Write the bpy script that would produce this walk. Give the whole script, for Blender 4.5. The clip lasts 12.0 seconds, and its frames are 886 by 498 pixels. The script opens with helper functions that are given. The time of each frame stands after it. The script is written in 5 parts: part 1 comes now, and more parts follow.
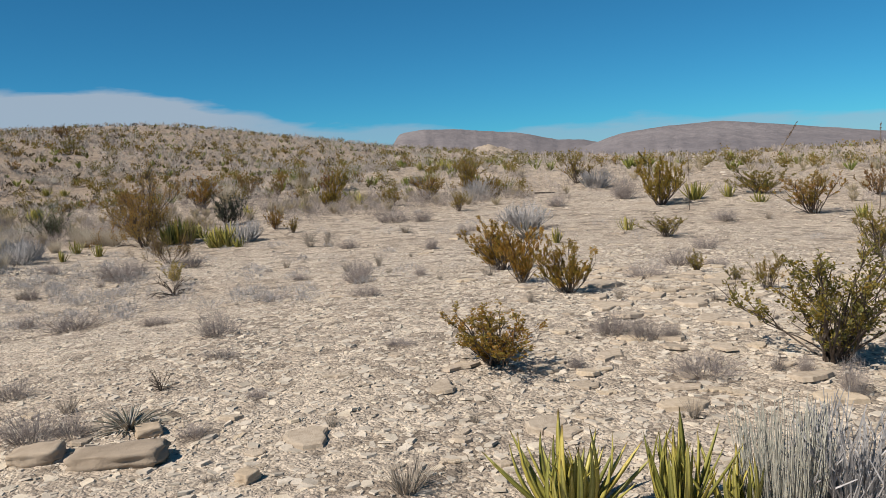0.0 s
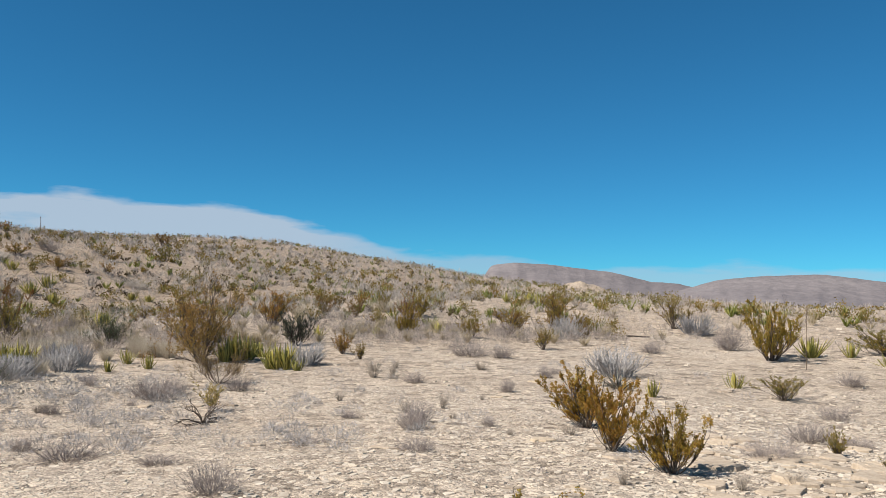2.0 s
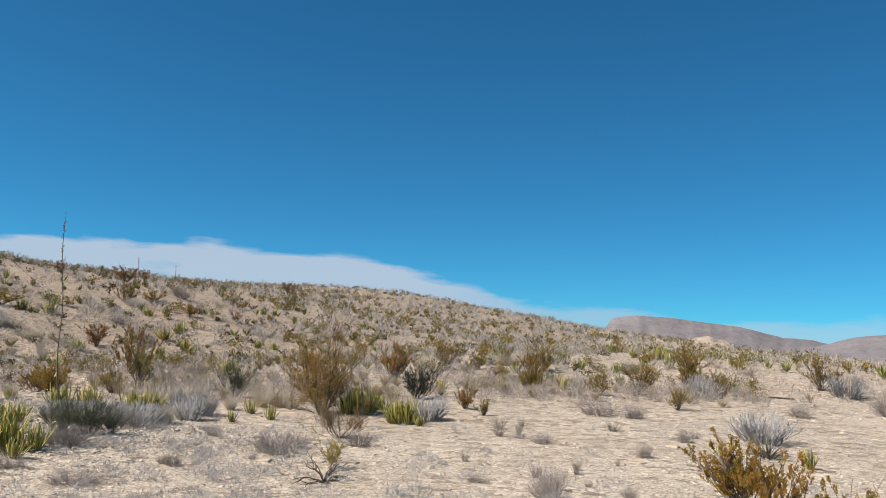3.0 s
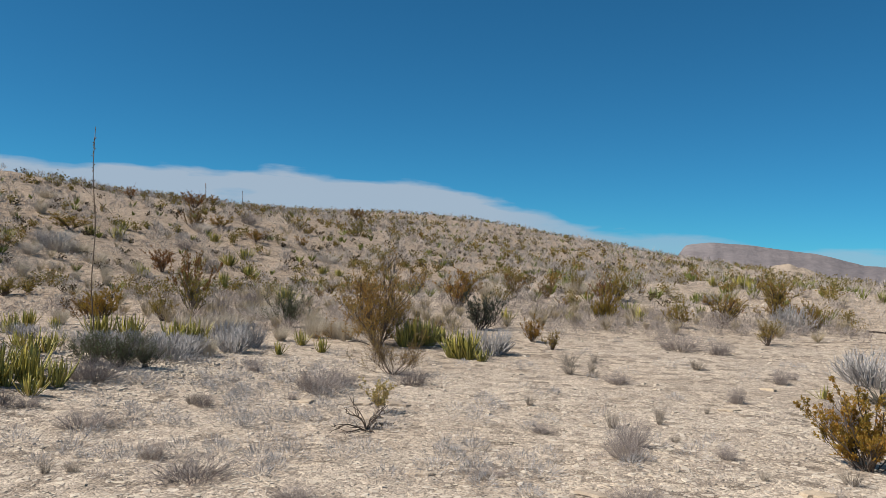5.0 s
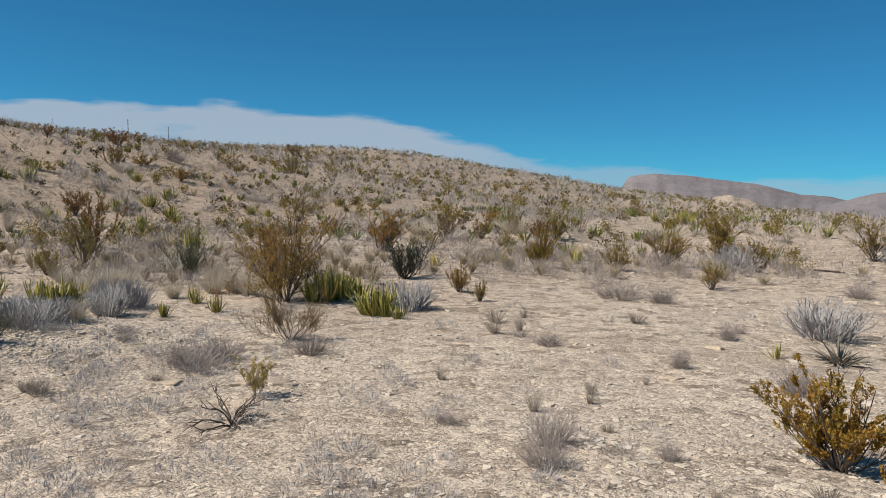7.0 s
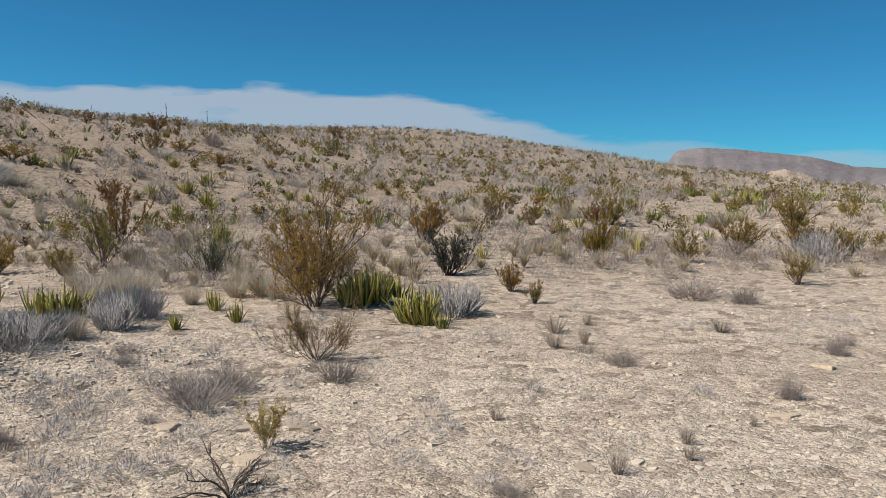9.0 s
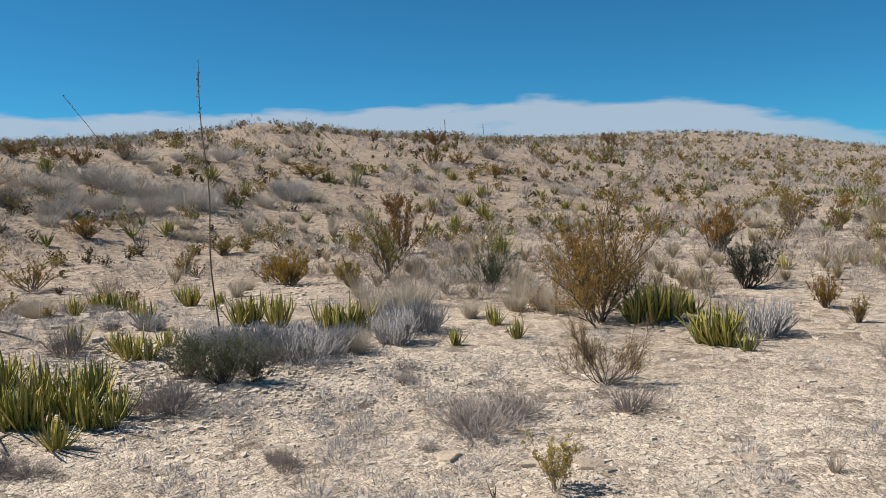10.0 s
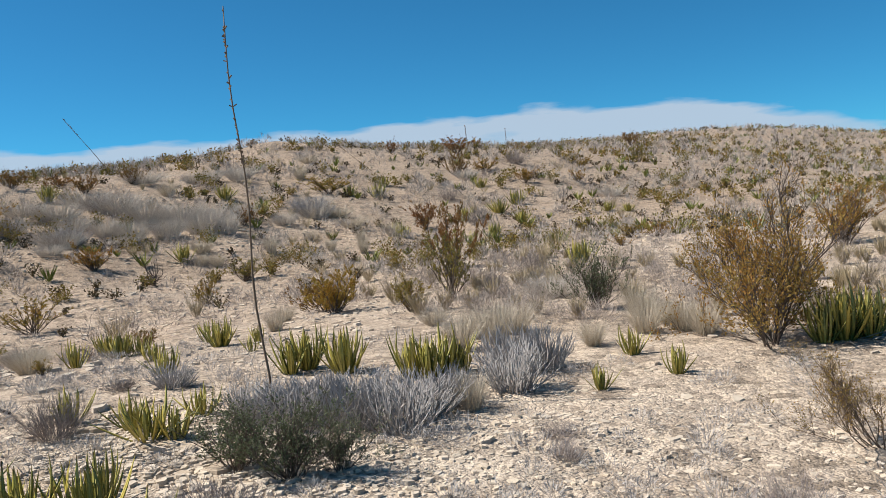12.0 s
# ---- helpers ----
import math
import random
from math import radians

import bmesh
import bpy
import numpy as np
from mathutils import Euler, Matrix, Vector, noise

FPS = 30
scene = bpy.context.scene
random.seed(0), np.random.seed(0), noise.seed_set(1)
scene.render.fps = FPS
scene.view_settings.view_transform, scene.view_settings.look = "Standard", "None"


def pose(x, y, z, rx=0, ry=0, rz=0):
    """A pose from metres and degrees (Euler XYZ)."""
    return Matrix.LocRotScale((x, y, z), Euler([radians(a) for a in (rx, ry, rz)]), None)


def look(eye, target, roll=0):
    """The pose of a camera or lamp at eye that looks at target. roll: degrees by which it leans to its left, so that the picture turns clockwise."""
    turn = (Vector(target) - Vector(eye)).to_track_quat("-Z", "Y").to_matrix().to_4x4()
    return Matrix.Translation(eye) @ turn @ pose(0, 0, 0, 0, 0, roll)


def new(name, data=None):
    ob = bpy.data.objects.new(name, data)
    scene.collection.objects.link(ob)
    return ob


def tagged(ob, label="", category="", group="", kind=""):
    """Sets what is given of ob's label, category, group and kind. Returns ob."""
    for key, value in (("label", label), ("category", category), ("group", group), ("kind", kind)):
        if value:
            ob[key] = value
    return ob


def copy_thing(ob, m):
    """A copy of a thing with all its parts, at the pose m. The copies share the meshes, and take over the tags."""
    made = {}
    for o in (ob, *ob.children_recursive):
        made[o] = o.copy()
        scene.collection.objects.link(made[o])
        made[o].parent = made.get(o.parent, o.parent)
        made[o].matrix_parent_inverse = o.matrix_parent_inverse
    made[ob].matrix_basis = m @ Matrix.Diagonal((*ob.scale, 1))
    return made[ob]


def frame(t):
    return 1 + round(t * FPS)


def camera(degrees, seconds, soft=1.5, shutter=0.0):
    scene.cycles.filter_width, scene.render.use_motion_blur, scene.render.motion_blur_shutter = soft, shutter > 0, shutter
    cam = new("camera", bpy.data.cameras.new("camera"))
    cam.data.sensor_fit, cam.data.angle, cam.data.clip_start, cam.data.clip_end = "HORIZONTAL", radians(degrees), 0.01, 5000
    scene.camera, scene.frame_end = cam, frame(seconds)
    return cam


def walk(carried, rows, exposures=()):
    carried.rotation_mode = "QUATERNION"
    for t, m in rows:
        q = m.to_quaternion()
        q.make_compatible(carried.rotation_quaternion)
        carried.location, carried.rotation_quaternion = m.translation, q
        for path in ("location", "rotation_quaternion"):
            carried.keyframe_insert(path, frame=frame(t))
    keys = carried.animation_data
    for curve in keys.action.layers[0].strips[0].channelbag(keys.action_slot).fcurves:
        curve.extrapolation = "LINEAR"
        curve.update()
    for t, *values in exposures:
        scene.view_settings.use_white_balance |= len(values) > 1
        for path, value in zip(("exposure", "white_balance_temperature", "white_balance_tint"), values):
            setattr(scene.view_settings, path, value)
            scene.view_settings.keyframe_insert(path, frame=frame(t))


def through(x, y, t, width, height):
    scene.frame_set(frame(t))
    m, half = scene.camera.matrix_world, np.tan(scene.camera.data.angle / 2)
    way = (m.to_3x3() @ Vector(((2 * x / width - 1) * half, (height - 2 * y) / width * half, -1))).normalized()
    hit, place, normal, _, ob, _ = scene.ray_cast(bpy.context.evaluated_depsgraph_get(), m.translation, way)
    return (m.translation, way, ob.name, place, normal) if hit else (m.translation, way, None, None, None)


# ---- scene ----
cam = camera(54.0, 12.0, soft=0.55)
PATH = [
    (0, (0.884, 4.869, 1.493), (0.661, 6.849, 1.318), -3.45),
    (0.5, (0.753, 5.230, 1.465), (0.516, 7.211, 1.334), -1.73),
    (1, (0.628, 5.560, 1.507), (0.377, 7.543, 1.439), -1.22),
    (1.5, (0.763, 5.990, 1.442), (0.462, 7.966, 1.500), -0.61),
    (2, (0.810, 6.379, 1.489), (0.394, 8.331, 1.618), 0.83),
    (2.5, (0.645, 6.662, 1.491), (0.037, 8.555, 1.710), 2.22),
    (2.7, (0.593, 6.732, 1.515), (-0.089, 8.596, 1.758), 1.94),
    (4.3, (0.448, 7.606, 1.554), (-0.196, 9.492, 1.717), 2.38),
    (4.5, (0.403, 7.699, 1.550), (-0.336, 9.552, 1.689), 2.36),
    (5, (0.164, 8.161, 1.577), (-0.662, 9.981, 1.642), 2.29),
    (5.5, (0.088, 8.471, 1.704), (-0.716, 10.302, 1.671), 1.06),
    (6, (0.100, 8.946, 1.705), (-0.689, 10.783, 1.638), 1.10),
    (6.5, (0.091, 9.299, 1.732), (-0.675, 11.145, 1.660), 1.50),
    (6.7, (0.051, 9.455, 1.735), (-0.656, 11.324, 1.654), 1.39),
    (8.3, (-0.261, 10.721, 1.878), (-1.055, 12.554, 1.772), 1.47),
    (8.5, (-0.319, 10.824, 1.877), (-1.137, 12.645, 1.750), 1.15),
    (9, (-0.612, 11.085, 1.915), (-1.413, 12.912, 1.782), 0.51),
    (9.5, (-0.851, 11.364, 1.942), (-1.759, 13.142, 1.821), -1.25),
    (10, (-1.116, 11.660, 1.892), (-2.440, 13.154, 1.783), -1.08),
    (10.5, (-1.691, 11.906, 1.821), (-3.100, 13.323, 1.733), -1.38),
    (11, (-2.333, 12.205, 1.797), (-3.775, 13.590, 1.733), -2.34),
    (11.5, (-2.958, 12.554, 1.780), (-4.439, 13.896, 1.704), -2.98),
    (12, (-3.502, 12.974, 1.765), (-4.844, 14.454, 1.689), -4.19),
]
walk(cam, [(t, look(eye, target, roll)) for t, eye, target, roll in PATH],
     [(0.0, 0.27), (1.2, 0.34), (2.5, 0.66), (4.3, 0.49), (5.5, 0.33), (9.5, 0.36), (10.0, 0.50), (10.6, 0.54), (12.0, 0.69)])

# ---- sky, sun ----
SUN_DIR = Vector((-0.80, -0.60, 1.05)).normalized()
world = bpy.data.worlds.new("sky")
scene.world = world
world.use_nodes = True
wt = world.node_tree
wn, wl = wt.nodes, wt.links


def wmath(op, a, b=None, clamp=False):
    n = wn.new("ShaderNodeMath")
    n.operation, n.use_clamp = op, clamp
    for i, v in enumerate((a, b)):
        if v is None:
            continue
        if isinstance(v, (int, float)):
            n.inputs[i].default_value = v
        else:
            wl.new(v, n.inputs[i])
    return n.outputs[0]


sky = wn.new("ShaderNodeTexSky")
sky.sky_type, sky.sun_disc = "NISHITA", False
sky.sun_elevation = math.asin(SUN_DIR.z)
sky.sun_rotation = math.atan2(SUN_DIR.x, SUN_DIR.y)
sky.altitude, sky.air_density, sky.dust_density, sky.ozone_density = 1200, 0.75, 0.05, 6.0
tint = wn.new("ShaderNodeMix")
tint.data_type, tint.blend_type = "RGBA", "MULTIPLY"
tint.inputs[0].default_value = 1.0
wl.new(sky.outputs[0], tint.inputs[6])
tint.inputs[7].default_value = (0.29, 0.94, 1.03, 1)
# a low bank of cloud along the horizon, highest over the hill
coord = wn.new("ShaderNodeTexCoord")
sep = wn.new("ShaderNodeSeparateXYZ")
wl.new(coord.outputs["Generated"], sep.inputs[0])
azim = wmath("MULTIPLY", wmath("ARCTAN2", wmath("MULTIPLY", sep.outputs[0], -1.0), sep.outputs[1]), 57.2958)
elev = wmath("MULTIPLY", wmath("ARCSINE", sep.outputs[2]), 57.2958)
ramp = wn.new("ShaderNodeValToRGB")
ramp.color_ramp.interpolation = "EASE"
for i, (a, top) in enumerate(((-40, 1.4), (-18, 2.1), (-6, 2.9), (2, 2.7), (12, 3.5), (20, 5.0), (27, 6.5), (36, 7.2), (70, 6.7), (95, 5.4))):
    e = ramp.color_ramp.elements[i] if i < 2 else ramp.color_ramp.elements.new(0.5)
    e.position = (a + 60) / 180
    e.color = (top / 10, top / 10, top / 10, 1)
wl.new(wmath("DIVIDE", wmath("ADD", azim, 60.0), 180.0, True), ramp.inputs[0])
top = wmath("MULTIPLY", ramp.outputs[0], 10.0)
flat = wn.new("ShaderNodeCombineXYZ")
wl.new(wmath("MULTIPLY", azim, 0.16), flat.inputs[0])
wl.new(wmath("MULTIPLY", elev, 0.75), flat.inputs[1])
puff = wn.new("ShaderNodeTexNoise")
puff.inputs["Scale"].default_value, puff.inputs["Detail"].default_value = 1.0, 6.0
wl.new(flat.outputs[0], puff.inputs["Vector"])
wisp = wn.new("ShaderNodeTexNoise")
wisp.inputs["Scale"].default_value, wisp.inputs["Detail"].default_value = 0.45, 5.0
wl.new(flat.outputs[0], wisp.inputs["Vector"])
edge = wmath("ADD", wmath("SUBTRACT", top, elev), wmath("MULTIPLY", wmath("SUBTRACT", puff.outputs[0], 0.5), 2.6))
mask = wmath("MULTIPLY", wmath("DIVIDE", edge, 0.5), 1.0, True)
gaps = wmath("MULTIPLY", wmath("SUBTRACT", wisp.outputs[0], 0.22), 6.0, True)
thick = wmath("ADD", wmath("MULTIPLY", wmath("SUBTRACT", azim, 12.0), 0.05, True), 0.55, True)
mask = wmath("MULTIPLY", wmath("MULTIPLY", wmath("MULTIPLY", mask, gaps), thick), 0.86)
cloud = wn.new("ShaderNodeMix")
cloud.data_type = "RGBA"
wl.new(mask, cloud.inputs[0])
wl.new(tint.outputs[2], cloud.inputs[6])
cloud.inputs[7].default_value = (4.7, 5.6, 6.7, 1)
wl.new(cloud.outputs[2], wn["Background"].inputs[0])
wn["Background"].inputs[1].default_value = 0.067

sun = new("sun", bpy.data.lights.new("sun", "SUN"))
sun.data.energy, sun.data.angle, sun.data.color = 5.0, radians(0.5), (1.0, 0.93, 0.84)
sun.matrix_world = look(SUN_DIR * 60, (0, 0, 0))


# ---- materials ----
class Mat:
    """A node material with short ways to make its nodes."""

    def __init__(self, name, rough=0.9):
        self.m = bpy.data.materials.new(name)
        self.m.use_nodes = True
        self.t = self.m.node_tree
        self.b = self.t.nodes["Principled BSDF"]
        self.b.inputs["Roughness"].default_value = rough
        self.b.inputs["Specular IOR Level"].default_value = 0.25
        self.co = self.t.nodes.new("ShaderNodeTexCoord").outputs["Object"]

    def node(self, kind, **inputs):
        n = self.t.nodes.new(kind)
        for k, v in inputs.items():
            s = n.inputs[k.replace("_", " ")]
            if hasattr(v, "is_linked"):
                self.t.links.new(v, s)
            else:
                s.default_value = v
        return n

    def noise(self, scale, detail=4.0, rough=0.55, vector=None):
        return self.node("ShaderNodeTexNoise", Vector=vector or self.co, Scale=scale, Detail=detail, Roughness=rough).outputs[0]

    def ramp(self, fac, stops):
        r = self.node("ShaderNodeValToRGB", Fac=fac)
        for i, (p, c) in enumerate(stops):
            e = r.color_ramp.elements[i] if i < 2 else r.color_ramp.elements.new(p)
            e.position, e.color = p, (*c, 1)
        return r.outputs[0]

    def mix(self, fac, a, b, blend="MIX"):
        n = self.t.nodes.new("ShaderNodeMix")
        n.data_type, n.blend_type = "RGBA", blend
        for s, v in ((n.inputs[0], fac), (n.inputs[6], a), (n.inputs[7], b)):
            if hasattr(v, "is_linked"):
                self.t.links.new(v, s)
            else:
                s.default_value = v if isinstance(v, float) else (*v, 1)
        return n.outputs[2]

    def math(self, op, a, b=0.0):
        n = self.t.nodes.new("ShaderNodeMath")
        n.operation = op
        for s, v in zip(n.inputs, (a, b)):
            if hasattr(v, "is_linked"):
                self.t.links.new(v, s)
            else:
                s.default_value = v
        return n.outputs[0]

    def done(self, colour, height=None, strength=0.4, dist=0.02):
        self.t.links.new(colour, self.b.inputs["Base Color"])
        if height is not None:
            bump = self.node("ShaderNodeBump", Height=height, Strength=strength, Distance=dist)
            self.t.links.new(bump.outputs[0], self.b.inputs["Normal"])
        return self.m

    def island(self):
        return self.t.nodes.new("ShaderNodeNewGeometry").outputs["Random Per Island"]

    def each(self):
        return self.t.nodes.new("ShaderNodeObjectInfo").outputs["Random"]


def ground_material():
    m = Mat("stony_ground", 0.95)
    big = m.noise(0.22, 5.0)
    mid = m.noise(1.7, 6.0)
    fine = m.noise(55.0, 6.0, 0.65)
    warp = m.node("ShaderNodeVectorMath")
    warp.operation = "MULTIPLY_ADD"
    wob = m.node("ShaderNodeTexNoise", Vector=m.co, Scale=9.0, Detail=3.0)
    m.t.links.new(wob.outputs["Color"], warp.inputs[0])
    warp.inputs[1].default_value = (0.07, 0.07, 0.07)
    m.t.links.new(m.co, warp.inputs[2])
    cells = m.node("ShaderNodeTexVoronoi", Vector=warp.outputs[0], Scale=21.0, Randomness=1.0)
    small = m.node("ShaderNodeTexVoronoi", Vector=warp.outputs[0], Scale=58.0, Randomness=1.0)
    soil = m.ramp(big, [(0.30, (0.55, 0.455, 0.35)), (0.50, (0.645, 0.545, 0.43)), (0.72, (0.70, 0.61, 0.50))])
    soil = m.mix(m.math("MULTIPLY", mid, 0.55), soil, (0.64, 0.565, 0.48))
    tones = [(0.0, (0.46, 0.45, 0.44)), (0.35, (0.92, 0.91, 0.90)), (1.0, (1.18, 1.16, 1.12))]
    chip = m.ramp(m.node("ShaderNodeSeparateColor", Color=cells.outputs["Color"]).outputs[0], tones)
    grit = m.ramp(m.node("ShaderNodeSeparateColor", Color=small.outputs["Color"]).outputs[1], tones)
    blocks = m.node("ShaderNodeTexVoronoi", Vector=warp.outputs[0], Scale=6.5, Randomness=1.0)
    block = m.ramp(m.node("ShaderNodeSeparateColor", Color=blocks.outputs["Color"]).outputs[2], [(0.0, (0.45, 0.43, 0.41)), (0.28, (0.80, 0.78, 0.76)), (0.65, (1.0, 0.99, 0.98)), (1.0, (1.16, 1.15, 1.12))])
    soil = m.mix(m.ramp(m.noise(0.9, 4.0), [(0.36, (0.12, 0.12, 0.12)), (0.52, (0.9, 0.9, 0.9))]), soil, m.mix(1.0, soil, block, "MULTIPLY"))
    col = m.mix(0.55, soil, m.mix(1.0, soil, chip, "MULTIPLY"))
    col = m.mix(0.70, col, m.mix(1.0, col, grit, "MULTIPLY"))
    dots = m.ramp(m.noise(26.0, 3.0, 0.7), [(0.36, (0.50, 0.48, 0.45)), (0.47, (1.0, 1.0, 1.0))])
    col = m.mix(0.6, col, m.mix(1.0, col, dots, "MULTIPLY"))
    litter = m.ramp(m.noise(4.5, 7.0, 0.72), [(0.33, (0.45, 0.41, 0.38)), (0.46, (0.97, 0.96, 0.95)), (0.66, (1.0, 1.0, 1.0))])
    col = m.mix(0.22, col, m.mix(1.0, col, litter, "MULTIPLY"))
    debris = m.ramp(m.noise(1.5, 8.0, 0.75), [(0.50, (1.0, 1.0, 1.0)), (0.62, (0.66, 0.63, 0.61))])
    col = m.mix(0.40, col, m.mix(1.0, col, debris, "MULTIPLY"))
    grain = m.ramp(fine, [(0.30, (0.62, 0.60, 0.58)), (0.62, (1.0, 1.0, 1.0))])
    col = m.mix(0.8, col, m.mix(1.0, col, grain, "MULTIPLY"))
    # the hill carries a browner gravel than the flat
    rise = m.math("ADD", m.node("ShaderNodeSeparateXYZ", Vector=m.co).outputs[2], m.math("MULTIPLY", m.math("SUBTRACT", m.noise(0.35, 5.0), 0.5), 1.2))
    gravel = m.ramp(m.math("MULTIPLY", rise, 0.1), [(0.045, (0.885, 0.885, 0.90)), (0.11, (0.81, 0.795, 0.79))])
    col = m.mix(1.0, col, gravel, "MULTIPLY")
    # coarse brown gravel past the agaves
    west = m.math("ADD", m.node("ShaderNodeSeparateXYZ", Vector=m.co).outputs[0], m.math("MULTIPLY", m.math("SUBTRACT", m.noise(0.25, 6.0), 0.5), 9.0))
    brown = m.ramp(m.math("MULTIPLY", m.math("ADD", west, 40.0), 0.02), [(0.46, (0.85, 0.82, 0.80)), (0.66, (1.0, 1.0, 1.0))])
    col = m.mix(1.0, col, brown, "MULTIPLY")
    h = m.math("ADD", m.math("MULTIPLY", cells.outputs["Distance"], -0.9), m.math("MULTIPLY", small.outputs["Distance"], -0.7))
    h = m.math("ADD", h, m.math("MULTIPLY", fine, 0.6))
    h = m.math("ADD", h, m.math("MULTIPLY", blocks.outputs["Distance"], -1.2))
    return m.done(col, h, 0.7, 0.025)


def stone_material(name, tone, per_piece):
    m = Mat(name, 0.92)
    r = m.each() if per_piece else m.island()
    col = m.ramp(r, [(0.0, tuple(c * 0.76 for c in tone)), (0.35, tuple(c * 0.95 for c in tone)), (0.7, tone), (1.0, (tone[0] * 1.12, tone[1] * 1.10, tone[2] * 1.04))])
    stain = m.ramp(m.noise(9.0, 6.0), [(0.35, (0.72, 0.70, 0.67)), (0.60, (1.0, 1.0, 1.0))])
    col = m.mix(0.8, col, m.mix(1.0, col, stain, "MULTIPLY"))
    return m.done(col, m.noise(60.0, 6.0, 0.65), 0.5, 0.01)


def leaf_material(name, stops, rough=0.6, shine=0.3, through=0.25, patches=2.6):
    m = Mat(name, rough)
    m.b.inputs["Specular IOR Level"].default_value = shine
    fac = m.math("ADD", m.math("MULTIPLY", m.island(), 0.5), m.math("MULTIPLY", m.noise(patches, 2.0), 0.9))
    fac = m.math("SUBTRACT", m.math("ADD", fac, m.math("MULTIPLY", m.each(), 0.46)), 0.43)
    col = m.ramp(fac, stops)
    m.done(col)
    if through:
        tr = m.node("ShaderNodeBsdfTranslucent", Color=col)
        mixer = m.node("ShaderNodeMixShader", Fac=through)
        out = m.t.nodes["Material Output"]
        m.t.links.new(m.b.outputs[0], mixer.inputs[1])
        m.t.links.new(tr.outputs[0], mixer.inputs[2])
        m.t.links.new(mixer.outputs[0], out.inputs[0])
    return m.m


def bark_material(name, a, b):
    m = Mat(name, 0.9)
    col = m.ramp(m.noise(14.0, 5.0), [(0.3, a), (0.65, b)])
    col = m.mix(m.math("MULTIPLY", m.island(), 0.5), col, tuple(0.6 * c for c in a))
    return m.done(col, m.noise(70.0, 4.0), 0.4, 0.004)


def agave_material(name, edge, body, mid):
    m = Mat(name, 0.42)
    m.b.inputs["Specular IOR Level"].default_value = 0.4
    gen = m.t.nodes.new("ShaderNodeTexCoord").outputs["Generated"]
    x = m.node("ShaderNodeSeparateXYZ", Vector=gen)
    across = m.math("ABSOLUTE", m.math("SUBTRACT", x.outputs[0], 0.5))
    col = m.ramp(across, [(0.0, mid), (0.16, body), (0.40, body), (0.485, edge)])
    tone = m.ramp(m.each(), [(0.0, (0.34, 0.40, 0.34)), (0.65, (1.0, 1.0, 1.0)), (1.0, (1.10, 1.0, 0.85))])
    col = m.mix(1.0, col, tone, "MULTIPLY")
    blot = m.ramp(m.noise(22.0, 4.0), [(0.35, (0.70, 0.68, 0.55)), (0.6, (1.0, 1.0, 1.0))])
    col = m.mix(0.5, col, m.mix(1.0, col, blot, "MULTIPLY"))
    tip = m.ramp(x.outputs[2], [(0.90, (1.0, 1.0, 1.0)), (0.98, (0.30, 0.22, 0.16))])
    return m.done(m.mix(1.0, col, tip, "MULTIPLY"))


def hazed_rock_material():
    m = Mat("hazed_mesa_rock", 1.0)
    streak = m.node("ShaderNodeMapping", Vector=m.co)
    streak.inputs["Scale"].default_value = (1.0, 1.0, 5.0)
    # distance haze is painted in: the rock colours are greyed towards purple
    col = m.ramp(m.noise(0.010, 7.0, 0.6, streak.outputs[0]), [(0.36, (0.160, 0.142, 0.146)), (0.55, (0.190, 0.168, 0.170)), (0.72, (0.225, 0.203, 0.202))])
    scrub = m.ramp(m.noise(0.12, 4.0, 0.7), [(0.42, (0.78, 0.80, 0.80)), (0.58, (1.0, 1.0, 1.0))])
    return m.done(m.mix(0.7, col, m.mix(1.0, col, scrub, "MULTIPLY")), m.noise(0.02, 6.0), 0.6, 14.0)


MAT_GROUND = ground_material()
MAT_FLAG = stone_material("limestone_flag", (0.47, 0.385, 0.295), True)
MAT_CHIP = stone_material("limestone_chip", (0.57, 0.495, 0.405), False)
MAT_TAN = stone_material("tan_rock", (0.40, 0.32, 0.24), True)
MAT_MESA = hazed_rock_material()
MAT_CREO = leaf_material("creosote_leaf", [(0.05, (0.31, 0.125, 0.02)), (0.28, (0.29, 0.165, 0.025)), (0.52, (0.25, 0.185, 0.032)), (0.9, (0.16, 0.155, 0.045))], 0.5, 0.35, 0.35)
MAT_GOLD = leaf_material("golden_creosote_leaf", [(0.05, (0.32, 0.15, 0.025)), (0.35, (0.33, 0.20, 0.03)), (0.65, (0.30, 0.22, 0.04)), (0.95, (0.20, 0.18, 0.045))], 0.5, 0.35, 0.35)
MAT_BARK = bark_material("dark_bark", (0.075, 0.058, 0.045), (0.16, 0.125, 0.10))
MAT_CHAR = bark_material("blackened_wood", (0.030, 0.024, 0.020), (0.065, 0.050, 0.042))
MAT_PALE = bark_material("pale_dead_wood", (0.20, 0.165, 0.135), (0.34, 0.29, 0.25))
MAT_THORN = leaf_material("thorn_leaf", [(0.05, (0.36, 0.17, 0.04)), (0.45, (0.31, 0.19, 0.045)), (0.95, (0.23, 0.20, 0.06))], 0.6, 0.3, 0.35)
MAT_GREY = bark_material("grey_twig", (0.20, 0.168, 0.152), (0.40, 0.345, 0.315))
MAT_WIRY = bark_material("blue_grey_stem", (0.29, 0.275, 0.265), (0.49, 0.465, 0.45))
MAT_WAX = bark_material("wax_stem", (0.40, 0.385, 0.31), (0.54, 0.51, 0.43))
MAT_SILVER = bark_material("silver_stem", (0.44, 0.40, 0.35), (0.64, 0.58, 0.51))
MAT_STRAW = bark_material("straw", (0.45, 0.385, 0.295), (0.62, 0.55, 0.44))
MAT_TUFT = bark_material("dry_grass", (0.25, 0.21, 0.17), (0.43, 0.37, 0.30))
